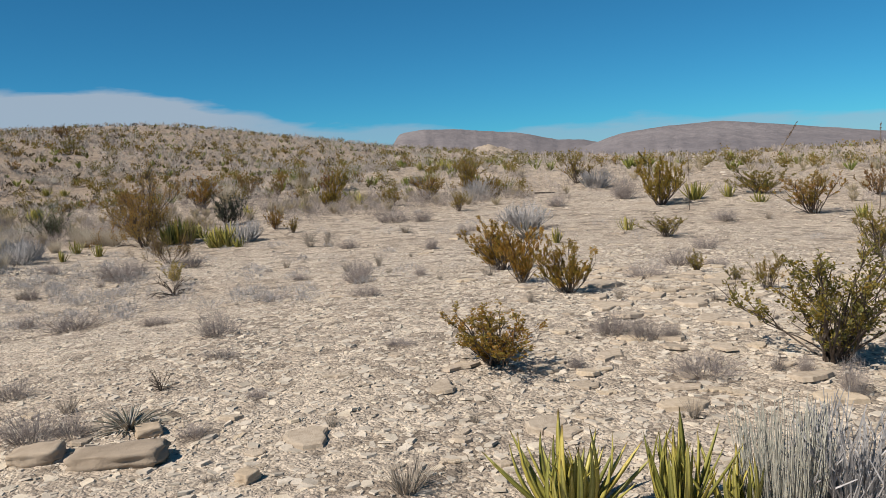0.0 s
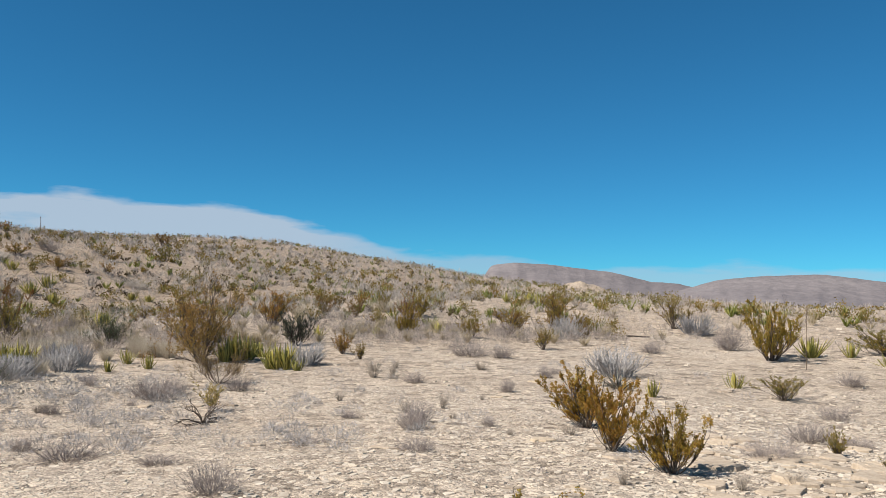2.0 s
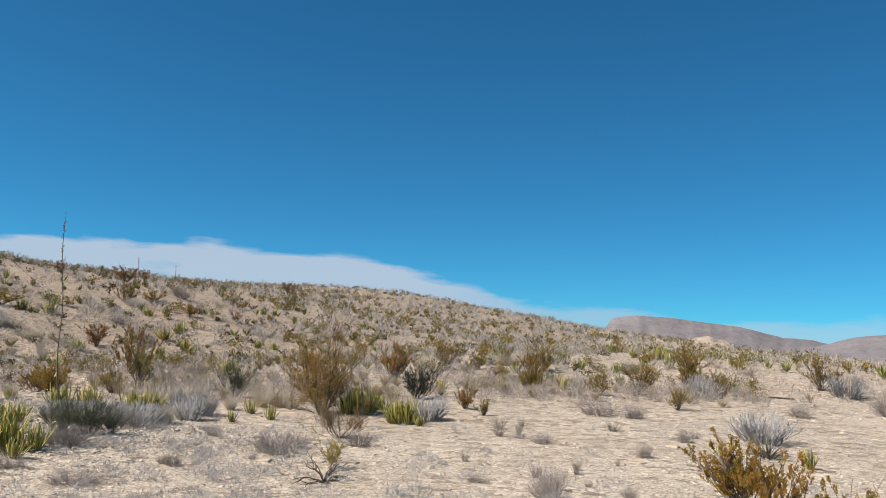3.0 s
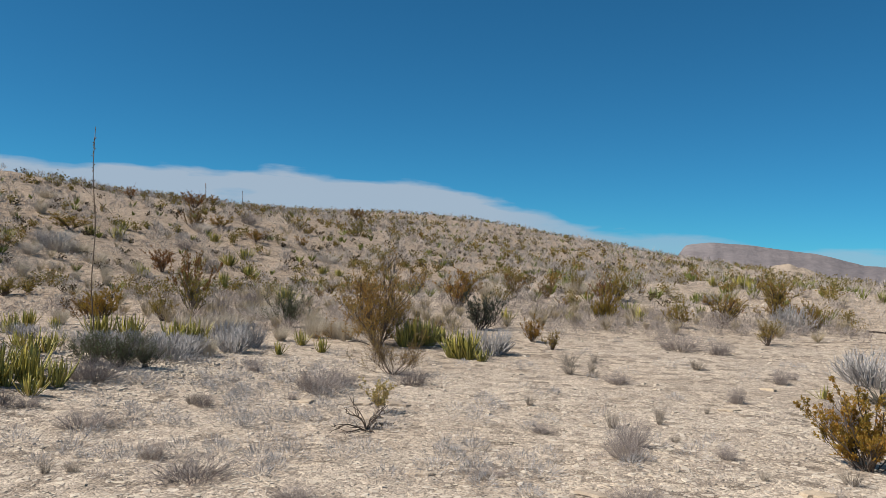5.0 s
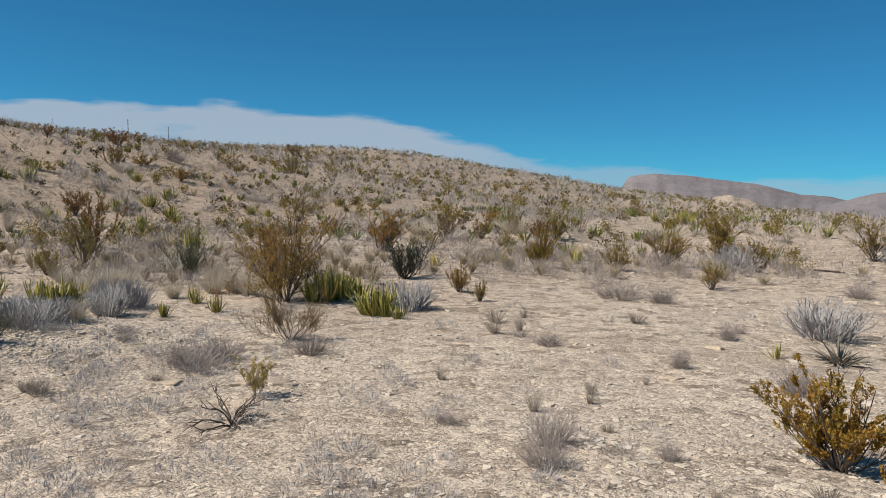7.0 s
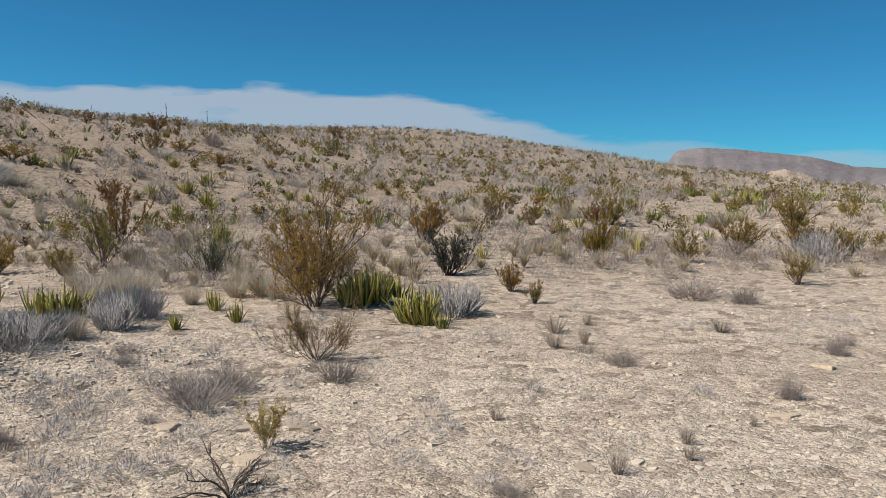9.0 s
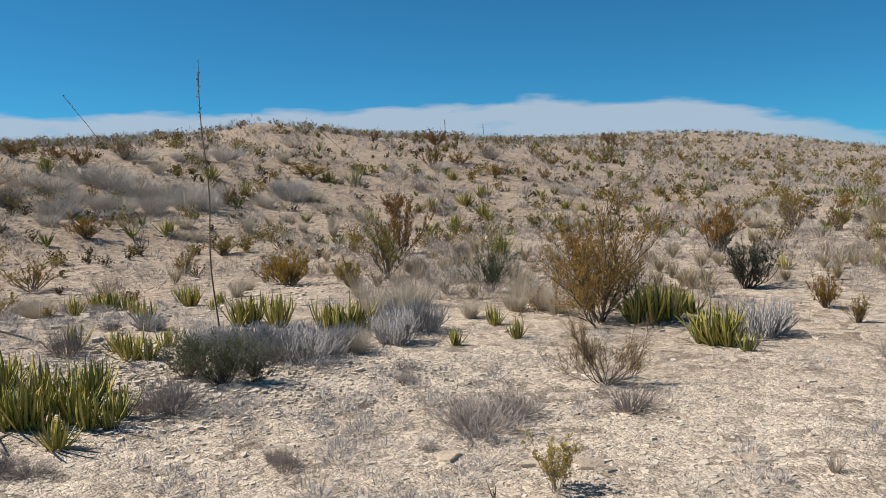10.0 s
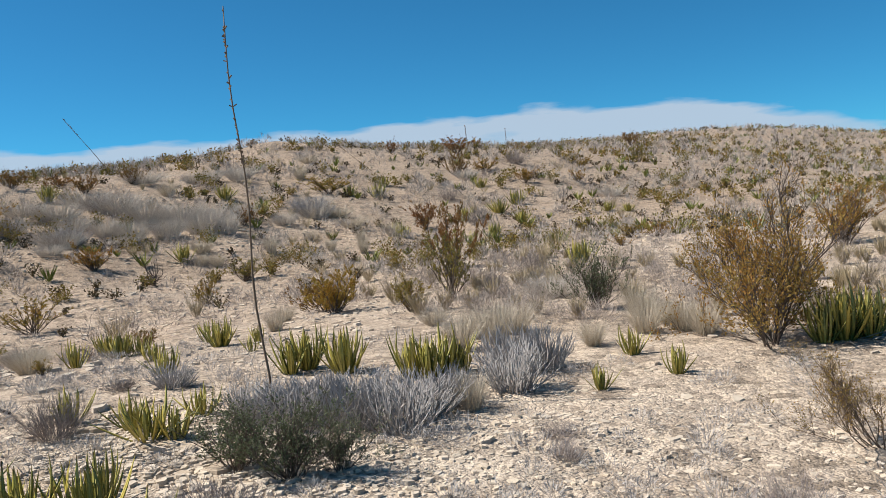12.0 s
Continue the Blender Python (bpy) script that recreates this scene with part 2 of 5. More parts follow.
MAT_DARK = leaf_material("dark_leaf", [(0.1, (0.070, 0.088, 0.042)), (0.5, (0.125, 0.145, 0.075)), (0.9, (0.22, 0.235, 0.15))])
MAT_BLACKGREEN = leaf_material("blackish_green_leaf", [(0.1, (0.026, 0.030, 0.020)), (0.6, (0.055, 0.062, 0.042)), (0.95, (0.11, 0.115, 0.085))], 0.6, 0.2, 0.1)
MAT_RUST = leaf_material("rust_creosote_leaf", [(0.05, (0.24, 0.095, 0.030)), (0.4, (0.225, 0.115, 0.035)), (0.7, (0.20, 0.135, 0.04)), (0.95, (0.145, 0.125, 0.05))], 0.6, 0.25, 0.3)
MAT_YELLOW = leaf_material("yellow_leaf", [(0.1, (0.50, 0.37, 0.14)), (0.8, (0.40, 0.32, 0.12))])
MAT_AGAVE = agave_material("agave_leaf", (0.10, 0.078, 0.030), (0.37, 0.33, 0.075), (0.54, 0.48, 0.16))
MAT_DEADLEAF = agave_material("dead_agave_leaf", (0.2, 0.17, 0.14), (0.30, 0.27, 0.23), (0.38, 0.34, 0.29))
MAT_STALK = bark_material("dry_stalk", (0.12, 0.085, 0.06), (0.22, 0.165, 0.12))
MAT_FARAGAVE = leaf_material("far_agave_leaf", [(0.1, (0.10, 0.125, 0.03)), (0.5, (0.20, 0.21, 0.045)), (0.9, (0.33, 0.31, 0.09))], 0.6, 0.2, 0.0)
MAT_FARGREY = leaf_material("far_grey_scrub", [(0.05, (0.20, 0.165, 0.145)), (0.45, (0.36, 0.31, 0.275)), (0.95, (0.52, 0.455, 0.395))], 0.9, 0.1, 0.0, 0.15)
MAT_FARCREO = leaf_material("far_creosote", [(0.05, (0.29, 0.12, 0.035)), (0.3, (0.24, 0.145, 0.035)), (0.6, (0.20, 0.165, 0.05)), (0.9, (0.14, 0.13, 0.05))], 0.8, 0.15, 0.15, 0.12)
MAT_FARSILVER = leaf_material("far_silver_tuft", [(0.1, (0.25, 0.23, 0.21)), (0.5, (0.36, 0.33, 0.30)), (0.9, (0.50, 0.45, 0.39))], 0.9, 0.1, 0.0, 0.3)
MAT_FARDARK = leaf_material("far_dark_scrub", [(0.1, (0.06, 0.046, 0.034)), (0.5, (0.115, 0.085, 0.045)), (0.9, (0.13, 0.125, 0.055))], 0.9, 0.1, 0.0, 0.3)
MAT_FARSTRAW = leaf_material("far_straw", [(0.1, (0.33, 0.27, 0.17)), (0.9, (0.50, 0.42, 0.29))], 0.9, 0.1, 0.0, 0.2)

# ---- ground ----
CENTRE = (-2.0, 10.0)
RINGS = [(0, 1), (5, 6), (10, 9), (17, 11), (28, 12), (46, 13), (75, 14), (120, 14)]
SWELL = [
    0.13, -0.07, -0.39, -0.23, -0.14, -0.19, 0.15, 0.21, -0.29, -0.02, 0.16, -0.58, 0.67, 0.1,
    0.56, -0.45, -0.17, -0.22, 0.84, -1.76, 0.92, 0.96, -1.54, -0.85, 0.23, 0.15, -0.33, -0.36,
    0.32, -0.12, -0.19, 2.07, 0.25, -3.51, 0.42, 1.36, 0.13, 0.27, -0.21, -0.82, -0.04, -0.51,
    -0.64, -0.22, -1.09, 0.75, 2.13, -0.84, -1.36, 0.32, 0.89, -1.1, -1.25, 0.79, 2.24, 1.8,
    -0.58, -1.52, -0.54, -0.43, 0.66, 1.71, 1.27, 0.73, 0.38, -0.59, -0.13, 0.24, -0.9, -2.58,
    -1.01, 4.3, 6.37, 2.74, -0.57, -0.87, -0.15, 0.1, -0.29, -1.2,
]
BUMPS = []
for k, (r, n) in enumerate(RINGS):
    for i in range(n):
        a = radians(-75 + (i + 0.5 * (k % 2)) * 210.0 / (n - 1)) if n > 6 else radians(60.0 * i)
        BUMPS.append((CENTRE[0] - r * math.sin(a), CENTRE[1] + r * math.cos(a), max(4.0, 0.62 * r)))
# the crest of the hill: a knob, saddles and shoulders
BUMPS += [(-48.5, 48, 5), (-41, 57, 7), (-58, 99, 15.2), (-47, 108, 15.5), (-31, 120, 16.2), (-44, 44, 9.2), (-51, 58, 10.8), (-59, 76, 12.8), (-18, 130, 16.5), (-52, 49, 10), (-55, 27, 9), (-54, 35, 9.1)]
SWELL += [0.84, -0.16, -0.81, 0.66, -0.19, -0.24, -0.12, -0.44, -0.66, -0.10, 0.32, -0.65]


def level(x, y):
    """Height of the ground, for arrays."""
    x, y = np.asarray(x, float), np.asarray(y, float)
    z = np.full(x.shape, -0.19)
    for (bx, by, s), h in zip(BUMPS, SWELL):
        z = z + h * np.exp(-((x - bx) ** 2 + (y - by) ** 2) / s**2)
    far = np.hypot(x - CENTRE[0], y - CENTRE[1])
    rough = 0.010 * np.sin(2.3 * x + 1.1 * y) * np.sin(1.7 * y - 0.8 * x + 1.0) + 0.008 * np.sin(3.9 * x - 2.1 * y + 0.5) * np.sin(3.1 * y + 1.3 * x)
    hump = 0.07 * np.sin(0.55 * x + 0.3 * y) * np.sin(0.47 * y - 0.23 * x + 2.0) * np.clip((far - 16) / 25, 0, 1)
    ledge = 0.20 * np.sin(1.9 * z + 0.7 * np.sin(0.31 * x)) * np.sin(0.9 * x + 0.5 * y) * np.sin(0.8 * y - 0.6 * x) * np.clip((far - 14) / 12, 0, 1) * np.clip(3 - far / 60, 0, 1)
    return z + rough + hump + ledge


def ground_z(x, y):
    return float(level(np.array([x]), np.array([y]))[0])


def mesh_object(name, verts, faces, material, smooth=False, parent=None):
    me = bpy.data.meshes.new(name)
    me.from_pydata(verts, [], faces)
    me.materials.append(material)
    if smooth:
        me.shade_smooth()
    ob = new(name, me)
    ob.parent = parent
    return ob


def build_ground():
    rings, spokes = 300, 360
    rad = 0.25 * (4600 / 0.25) ** (np.arange(rings) / (rings - 1))
    ang = np.arange(spokes) / spokes * 2 * np.pi
    x = CENTRE[0] + 1.0 + rad[:, None] * np.cos(ang)
    y = CENTRE[1] - 1.0 + rad[:, None] * np.sin(ang)
    v = np.stack([x, y, level(x, y)], -1).reshape(-1, 3)
    v = np.vstack([v, [[CENTRE[0] + 1.0, CENTRE[1] - 1.0, ground_z(CENTRE[0] + 1.0, CENTRE[1] - 1.0)]]])
    i, j = np.meshgrid(np.arange(rings - 1), np.arange(spokes), indexing="ij")
    k = (j + 1) % spokes
    f = np.stack([i * spokes + j, (i + 1) * spokes + j, (i + 1) * spokes + k, i * spokes + k], -1).reshape(-1, 4).tolist()
    f += [(rings * spokes, a, (a + 1) % spokes) for a in range(spokes)]
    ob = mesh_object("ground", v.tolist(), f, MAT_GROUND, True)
    return tagged(ob, "pale tan stony desert ground rising to a low hill", "ground", kind="structure")


GROUND = build_ground()


# ---- far mesas ----
def mesa(name, label, crest, dist, deep, seed=0.0, steps=140, foot=0.62):
    """A ridge seen far off. crest: bearings in degrees to the left of +y and heights in degrees above eye level."""
    nr = 26
    verts, faces = [], []
    bear, tall = np.array([c[0] for c in crest]), np.array([c[1] for c in crest])
    for i in range(steps + 1):
        u = i / steps
        deg = bear[0] + (bear[-1] - bear[0]) * u
        top = float(np.interp(deg, bear, tall)) + 0.035 * noise.noise((deg * 0.9 + seed, 1.3, 0)) + 0.02 * noise.noise((deg * 3.1 + seed, 7.3, 0))
        a = radians(deg)
        for j in range(nr + 1):
            q = j / nr
            d = dist * (1 + deep * (q - foot))
            prof = min(1.0, q / foot)
            prof = 0.38 * prof + 0.62 * prof**2.8
            gully = 0.05 * noise.noise((deg * 1.9 + seed, q * 3, 3.1)) * math.sin(math.pi * min(1, q / foot))
            h = (dist * math.tan(radians(top)) + 8.0) * max(0.0, prof + gully)
            if q > foot:
                h *= 1 - 0.25 * (q - foot)
            verts.append((0.6 - d * math.sin(a), 6 + d * math.cos(a), -6.5 + h))
    for i in range(steps):
        for j in range(nr):
            b = i * (nr + 1) + j
            faces.append((b, b + nr + 1, b + nr + 2, b + 1))
    ob = mesh_object(name, verts, faces, MAT_MESA, True)
    return tagged(ob, label, "mesa", kind="structure")


mesa("backdrop_mesa_1", "hazy brown flat-topped mesa on the horizon",
     [(-7.5, 0.5), (-3.2, 1.60), (-1.5, 1.72), (0.2, 2.10), (1.2, 2.36), (3.5, 2.60), (5.2, 2.82), (7.45, 2.91), (8.4, 2.78), (8.85, 2.66), (9.15, 2.20), (9.7, 1.2), (10.3, 0.3)], 1700, 0.5, 0.0)
mesa("backdrop_mesa_2", "broad hazy brown mesa on the horizon",
     [(-34.0, 0.1), (-26.0, 0.5), (-20.8, 0.90), (-15.6, 1.66), (-13.5, 1.98), (-11.75, 2.21), (-10.2, 2.17), (-8.3, 2.12), (-6.6, 1.98), (-5.5, 1.82), (-4.4, 1.54), (-3.0, 1.10), (-1.2, 0.4)], 1300, 0.5, 5.0)
mesa("backdrop_mesa_3", "distant blue mountain past the hill",
     [(62.0, 2.9), (67.0, 3.7), (70.2, 4.27), (72.3, 4.45), (74.5, 4.40), (78.0, 4.2), (84.0, 3.2)], 2600, 0.4, 9.0)


# ---- plant building ----
class Build:
    """Collects the faces of one mesh."""

    def __init__(self):
        self.v, self.f = [], []

    def tube(self, pts, r0, r1, sides=4):
        n = len(pts)
        base = len(self.v)
        for i, p in enumerate(pts):
            d = (pts[min(i + 1, n - 1)] - pts[max(i - 1, 0)]).normalized()
            a = d.orthogonal().normalized()
            b = d.cross(a)
            r = r0 + (r1 - r0) * i / (n - 1)
            for k in range(sides):
                w = 2 * math.pi * k / sides
                self.v.append(p + (a * math.cos(w) + b * math.sin(w)) * r)
        for i in range(n - 1):
            for k in range(sides):
                q = (k + 1) % sides
                self.f.append((base + i * sides + k, base + i * sides + q, base + (i + 1) * sides + q, base + (i + 1) * sides + k))
        self.f.append(tuple(base + (n - 1) * sides + k for k in range(sides)))

    def leaf(self, p, d, size, wide, rng):
        side = d.cross(Vector((rng.uniform(-1, 1), rng.uniform(-1, 1), rng.uniform(-1, 1)))).normalized()
        up = side.cross(d).normalized()
        b = len(self.v)
        self.v += [p, p + d * size * 0.5 + side * wide - up * wide * 0.35, p + d * size, p + d * size * 0.5 - side * wide - up * wide * 0.35]
        self.f += [(b, b + 1, b + 2), (b, b + 2, b + 3)]

    def blade(self, p, d, bend, length, wide, rng):
        side = d.cross(Vector((rng.uniform(-1, 1), rng.uniform(-1, 1), 0.2))).normalized() * wide
        m = p + d * length * 0.55
        t = p + d * length + bend * length
        b = len(self.v)
        self.v += [p - side, p + side, m + side * 0.7 + bend * length * 0.3, m - side * 0.7 + bend * length * 0.3, t]
        self.f += [(b, b + 1, b + 2, b + 3), (b + 3, b + 2, b + 4)]

    def fit_unit(self, others=()):
        """Scales the mesh, and the others with it, to a height and a width of one."""
        every = [self, *others]
        z = max(v.z for m in every for v in m.v)
        w = 2 * np.percentile([math.hypot(v.x, v.y) for m in every for v in m.v], 96)
        for m in every:
            m.v = [Vector((v.x / w, v.y / w, v.z / z)) for v in m.v]


def part(name, build, material, parent, label="", smooth=False):
    ob = mesh_object(name, [tuple(v) for v in build.v], build.f, material, smooth, parent)
    return tagged(ob, label) if label else ob


def direction(az, el):
    return Vector((math.cos(az) * math.cos(el), math.sin(az) * math.cos(el), math.sin(el)))


def wander(p, d, length, steps, wild, lift, rng):
    pts = [p.copy()]
    for _ in range(steps):
        d = (d + Vector((rng.uniform(-wild, wild), rng.uniform(-wild, wild), rng.uniform(-wild, wild) + lift))).normalized()
        p = p + d * (length / steps)
        pts.append(p)
    return pts, d


def shrub_meshes(seed, stems=16, forks=4, twigs=3, leaves=11, low=40, high=82, wild=0.22, lift=0.08, leaf=0.05, thick=0.011, bare=0.25, top_bare=1.0, first=2):
    """Stems that fan from one root, forked twice, with small leaves along the outer twigs: a list of stems, and the leaves."""
    rng = random.Random(seed)
    limbs, green = [], Build()
    for _ in range(stems):
        wood = Build()
        az, el = rng.uniform(0, 6.283), radians(rng.uniform(low, high))
        root = Vector((rng.gauss(0, 0.035), rng.gauss(0, 0.035), -0.03))
        main, d = wander(root, direction(az, el), rng.uniform(0.45, 1.0), 5, wild, lift, rng)
        wood.tube(main, thick, thick * 0.45, 4)
        for _ in range(forks):
            k = rng.randint(first, 5)
            fd = (direction(az + rng.uniform(-1.3, 1.3), radians(rng.uniform(20, 80))) + d * 0.6).normalized()
            fork, fd = wander(main[k], fd, rng.uniform(0.16, 0.36), 3, wild, lift, rng)
            wood.tube(fork, thick * 0.45, thick * 0.22, 3)
            for _ in range(twigs):
                q = fork[rng.randint(1, 3)]
                td = (fd + Vector((rng.uniform(-0.9, 0.9), rng.uniform(-0.9, 0.9), rng.uniform(-0.3, 0.9)))).normalized()
                twig, td = wander(q, td, rng.uniform(0.08, 0.19), 2, wild, lift, rng)
                wood.tube(twig, thick * 0.22, thick * 0.12, 3)
                if rng.random() < bare or (q.z > top_bare and rng.random() < 0.8):
                    continue
                for _ in range(leaves):
                    u = rng.random() ** 0.7
                    a = twig[0].lerp(twig[2], u) + Vector((rng.gauss(0, 0.012), rng.gauss(0, 0.012), rng.gauss(0, 0.012)))
                    ld = (td + Vector((rng.uniform(-1, 1), rng.uniform(-1, 1), rng.uniform(-0.5, 1)))).normalized()
                    green.leaf(a, ld, leaf * rng.uniform(0.6, 1.2), leaf * 0.28, rng)
        limbs.append(wood)
    green.fit_unit(limbs)
    return limbs, green


def spray_mesh(seed, count, low, high, wide, bend, spread, length=(0.6, 1.0)):
    """Grass-like blades from a small crown."""
    rng = random.Random(seed)
    b = Build()
    for _ in range(count):
        az = rng.uniform(0, 6.283)
        r = spread * math.sqrt(rng.random())
        el = radians(rng.uniform(low, high))
        out = direction(az, 0)
        b.blade(out * r + Vector((0, 0, -0.02)), direction(az + rng.uniform(-0.5, 0.5), el), out * bend * rng.uniform(0, 1) - Vector((0, 0, bend * 0.35)), rng.uniform(*length), wide, rng)
    b.fit_unit()
    return b


def dome_mesh(seed, count, thick, wild=0.35, low=15, high=85, forks=3, spread=0.18):
    """A rounded dense cushion of fine forked twigs."""
    rng = random.Random(seed)
    b = Build()
    for _ in range(count):
        az, el = rng.uniform(0, 6.283), radians(rng.uniform(low, high))
        r = spread * math.sqrt(rng.random())
        pts, d = wander(direction(az, 0) * r + Vector((0, 0, -0.03)), direction(az, el), rng.uniform(0.32, 0.52), 2, wild, 0.05, rng)
        b.tube(pts, thick, thick * 0.6, 3)
        for _ in range(forks):
            q, _d = wander(pts[rng.randint(1, 2)], (d + Vector((rng.uniform(-1, 1), rng.uniform(-1, 1), rng.uniform(-0.2, 0.8)))).normalized(), rng.uniform(0.08, 0.2), 1, wild, 0.03, rng)
            b.tube(q, thick * 0.6, thick * 0.3, 3)
    b.fit_unit()
    return b


def rod_meshes(seed, count, thick, spread, lean):
    """Upright pencil stems, close together, one mesh each."""
    rng = random.Random(seed)
    rods = []
    for _ in range(count):
        b = Build()
        az = rng.uniform(0, 6.283)
        r = spread * math.sqrt(rng.random())
        pts, _d = wander(direction(az, 0) * r + Vector((0, 0, -0.03)), direction(az, radians(90 - lean * r / spread * rng.uniform(0.5, 1.2))), rng.uniform(0.50, 1.0), 4, 0.09, 0.03, rng)
        b.tube(pts, thick, thick * 0.65, 4)
        rods.append(b)
    rods[0].fit_unit(rods[1:])
    return rods


def root_of(name, label, category, group=""):
    return tagged(new(name), label, category, group)


def place(proto, x, y, high, wide, turn, tilt=0.0):
    m = pose(x, y, ground_z(x, y) - 0.01, tilt, 0, turn) @ Matrix.Diagonal((wide, wide, high, 1))
    return copy_thing(proto, m)


def settle_first(protos):
    """Removes the models that only served for copying."""
    for p in protos:
        for o in (*p.children_recursive, p):
            bpy.data.objects.remove(o)


def grow(protos, spots, seed, fat=1.0):
    rng = random.Random(seed)
    for i, (x, y, high, wide) in enumerate(spots):
        place(protos[i % len(protos)], x, y, high, wide * fat, rng.uniform(0, 360), rng.uniform(-3, 3))
    settle_first(protos)


def shrub(name, label, category, group, meshes, leaf_mat, wood_mat=None):
    ob = root_of(name, label, category, group)
    for limb in meshes[0]:
        part("stem", limb, wood_mat or MAT_BARK, ob)
    part("foliage", meshes[1], leaf_mat, ob, "small leaves on the outer twigs")
    return ob


def cushion(name, label, category, group, mesh, material, pname):
    ob = root_of(name, label, category, group)
    part(pname, mesh, material, ob)
    return ob


AGAVE_A = [
    (0.95, 8.26, 0.39, 0.55), (1.37, 8.24, 0.45, 0.33), (1.58, 8.20, 0.33, 0.26), (-6.96, 14.27, 0.29, 0.27),
    (-7.39, 13.93, 0.24, 0.16), (-7.08, 14.70, 0.37, 0.33), (-7.16, 14.58, 0.35, 0.29), (-7.37, 14.34, 0.39, 0.29),
    (-7.49, 14.28, 0.48, 0.46), (-7.21, 14.86, 0.36, 0.25), (-7.53, 14.17, 0.38, 0.33), (-7.37, 14.58, 0.46, 0.38),
    (-7.74, 13.76, 0.42, 0.38), (-7.84, 13.94, 0.30, 0.26), (-7.85, 14.09, 0.35, 0.30), (-7.63, 14.84, 0.44, 0.35),
    (-7.83, 14.59, 0.47, 0.40), (-8.19, 14.13, 0.46, 0.36), (-8.18, 14.35, 0.46, 0.37), (-7.93, 15.06, 0.37, 0.28),
    (-8.51, 14.60, 0.34, 0.29), (-8.85, 14.26, 0.40, 0.35), (-8.59, 15.89, 0.29, 0.26), (-8.73, 15.77, 0.34, 0.45),
]
AGAVE_B = [
    (-9.04, 15.83, 0.27, 0.27), (-8.92, 16.29, 0.25, 0.28), (-7.00, 18.47, 0.24, 0.16), (-4.49, 19.93, 0.24, 0.24),
    (-9.48, 15.61, 0.31, 0.28), (-4.74, 20.06, 0.40, 0.34), (-4.88, 20.09, 0.53, 0.55), (-5.04, 20.09, 0.41, 0.32),
    (-6.76, 19.21, 0.30, 0.21), (-8.38, 18.10, 0.42, 0.33), (-8.56, 18.06, 0.44, 0.39), (-8.40, 18.32, 0.46, 0.40),
    (-8.31, 18.41, 0.37, 0.27), (-9.21, 17.89, 0.47, 0.47), (-7.43, 19.68, 0.30, 0.23), (-9.60, 17.61, 0.42, 0.32),
    (-9.66, 17.84, 0.46, 0.46), (-6.12, 20.66, 0.50, 0.40), (-6.00, 20.84, 0.58, 0.60), (-5.84, 20.98, 0.50, 0.41),
    (-5.79, 21.46, 0.31, 0.27), (-5.92, 21.47, 0.40, 0.36), (0.06, 19.32, 0.20, 0.21), (-11.98, 17.65, 0.27, 0.31),
]
AGAVE_C = [
    (-11.88, 18.92, 0.26, 0.16), (-12.19, 18.62, 0.39, 0.45), (-13.40, 18.00, 0.39, 0.65), (-13.34, 18.24, 0.36, 0.39),
    (-13.04, 19.01, 0.35, 0.35), (1.14, 18.71, 0.29, 0.20), (-6.15, 25.45, 0.30, 0.30), (-14.61, 18.44, 0.38, 0.43),
    (-11.19, 18.34, 0.22, 0.20), (2.40, 20.27, 0.35, 0.50), (6.71, 21.26, 0.34, 0.34), (-4.87, 25.94, 0.30, 0.24),
    (-3.71, 27.21, 0.34, 0.25), (5.57, 24.02, 0.32, 0.51), (4.38, 24.90, 0.53, 0.60), (5.12, 24.90, 0.40, 0.40),
    (-21.28, 34.13, 0.40, 0.37), (-21.02, 34.82, 0.50, 0.56), (-21.30, 36.74, 0.51, 0.62), (-19.62, 40.86, 0.38, 0.73),
    (-20.31, 40.62, 0.39, 0.73), (-24.43, 39.43, 0.70, 1.16), (-28.30, 43.15, 0.62, 0.78),
]
AGAVE_FAR = [
    (-24.88, 41.19, 0.75, 0.90), (-23.83, 36.69, 0.70, 0.54), (-11.03, 24.43, 0.55, 0.44), (-22.39, 32.06, 0.46, 0.60),
    (-29.76, 38.13, 0.80, 1.00), (-2.92, 40.27, 0.60, 0.61), (-2.45, 39.60, 0.55, 0.55), (-3.81, 40.25, 0.45, 0.45),
    (-1.04, 30.60, 0.36, 0.45), (-23.66, 25.18, 0.62, 0.55), (-33.00, 25.90, 0.71, 0.75), (-28.76, 31.48, 0.62, 0.72),
    (-31.08, 39.82, 0.56, 0.89), (-31.75, 32.06, 0.71, 0.89), (-23.27, 32.66, 0.46, 0.52), (-30.35, 37.10, 0.65, 0.72),
    (-12.60, 17.10, 0.36, 0.38), (-10.70, 17.05, 0.32, 0.30),
]
CANDELILLA = [
    (1.77, 8.24, 0.53, 0.44),
]
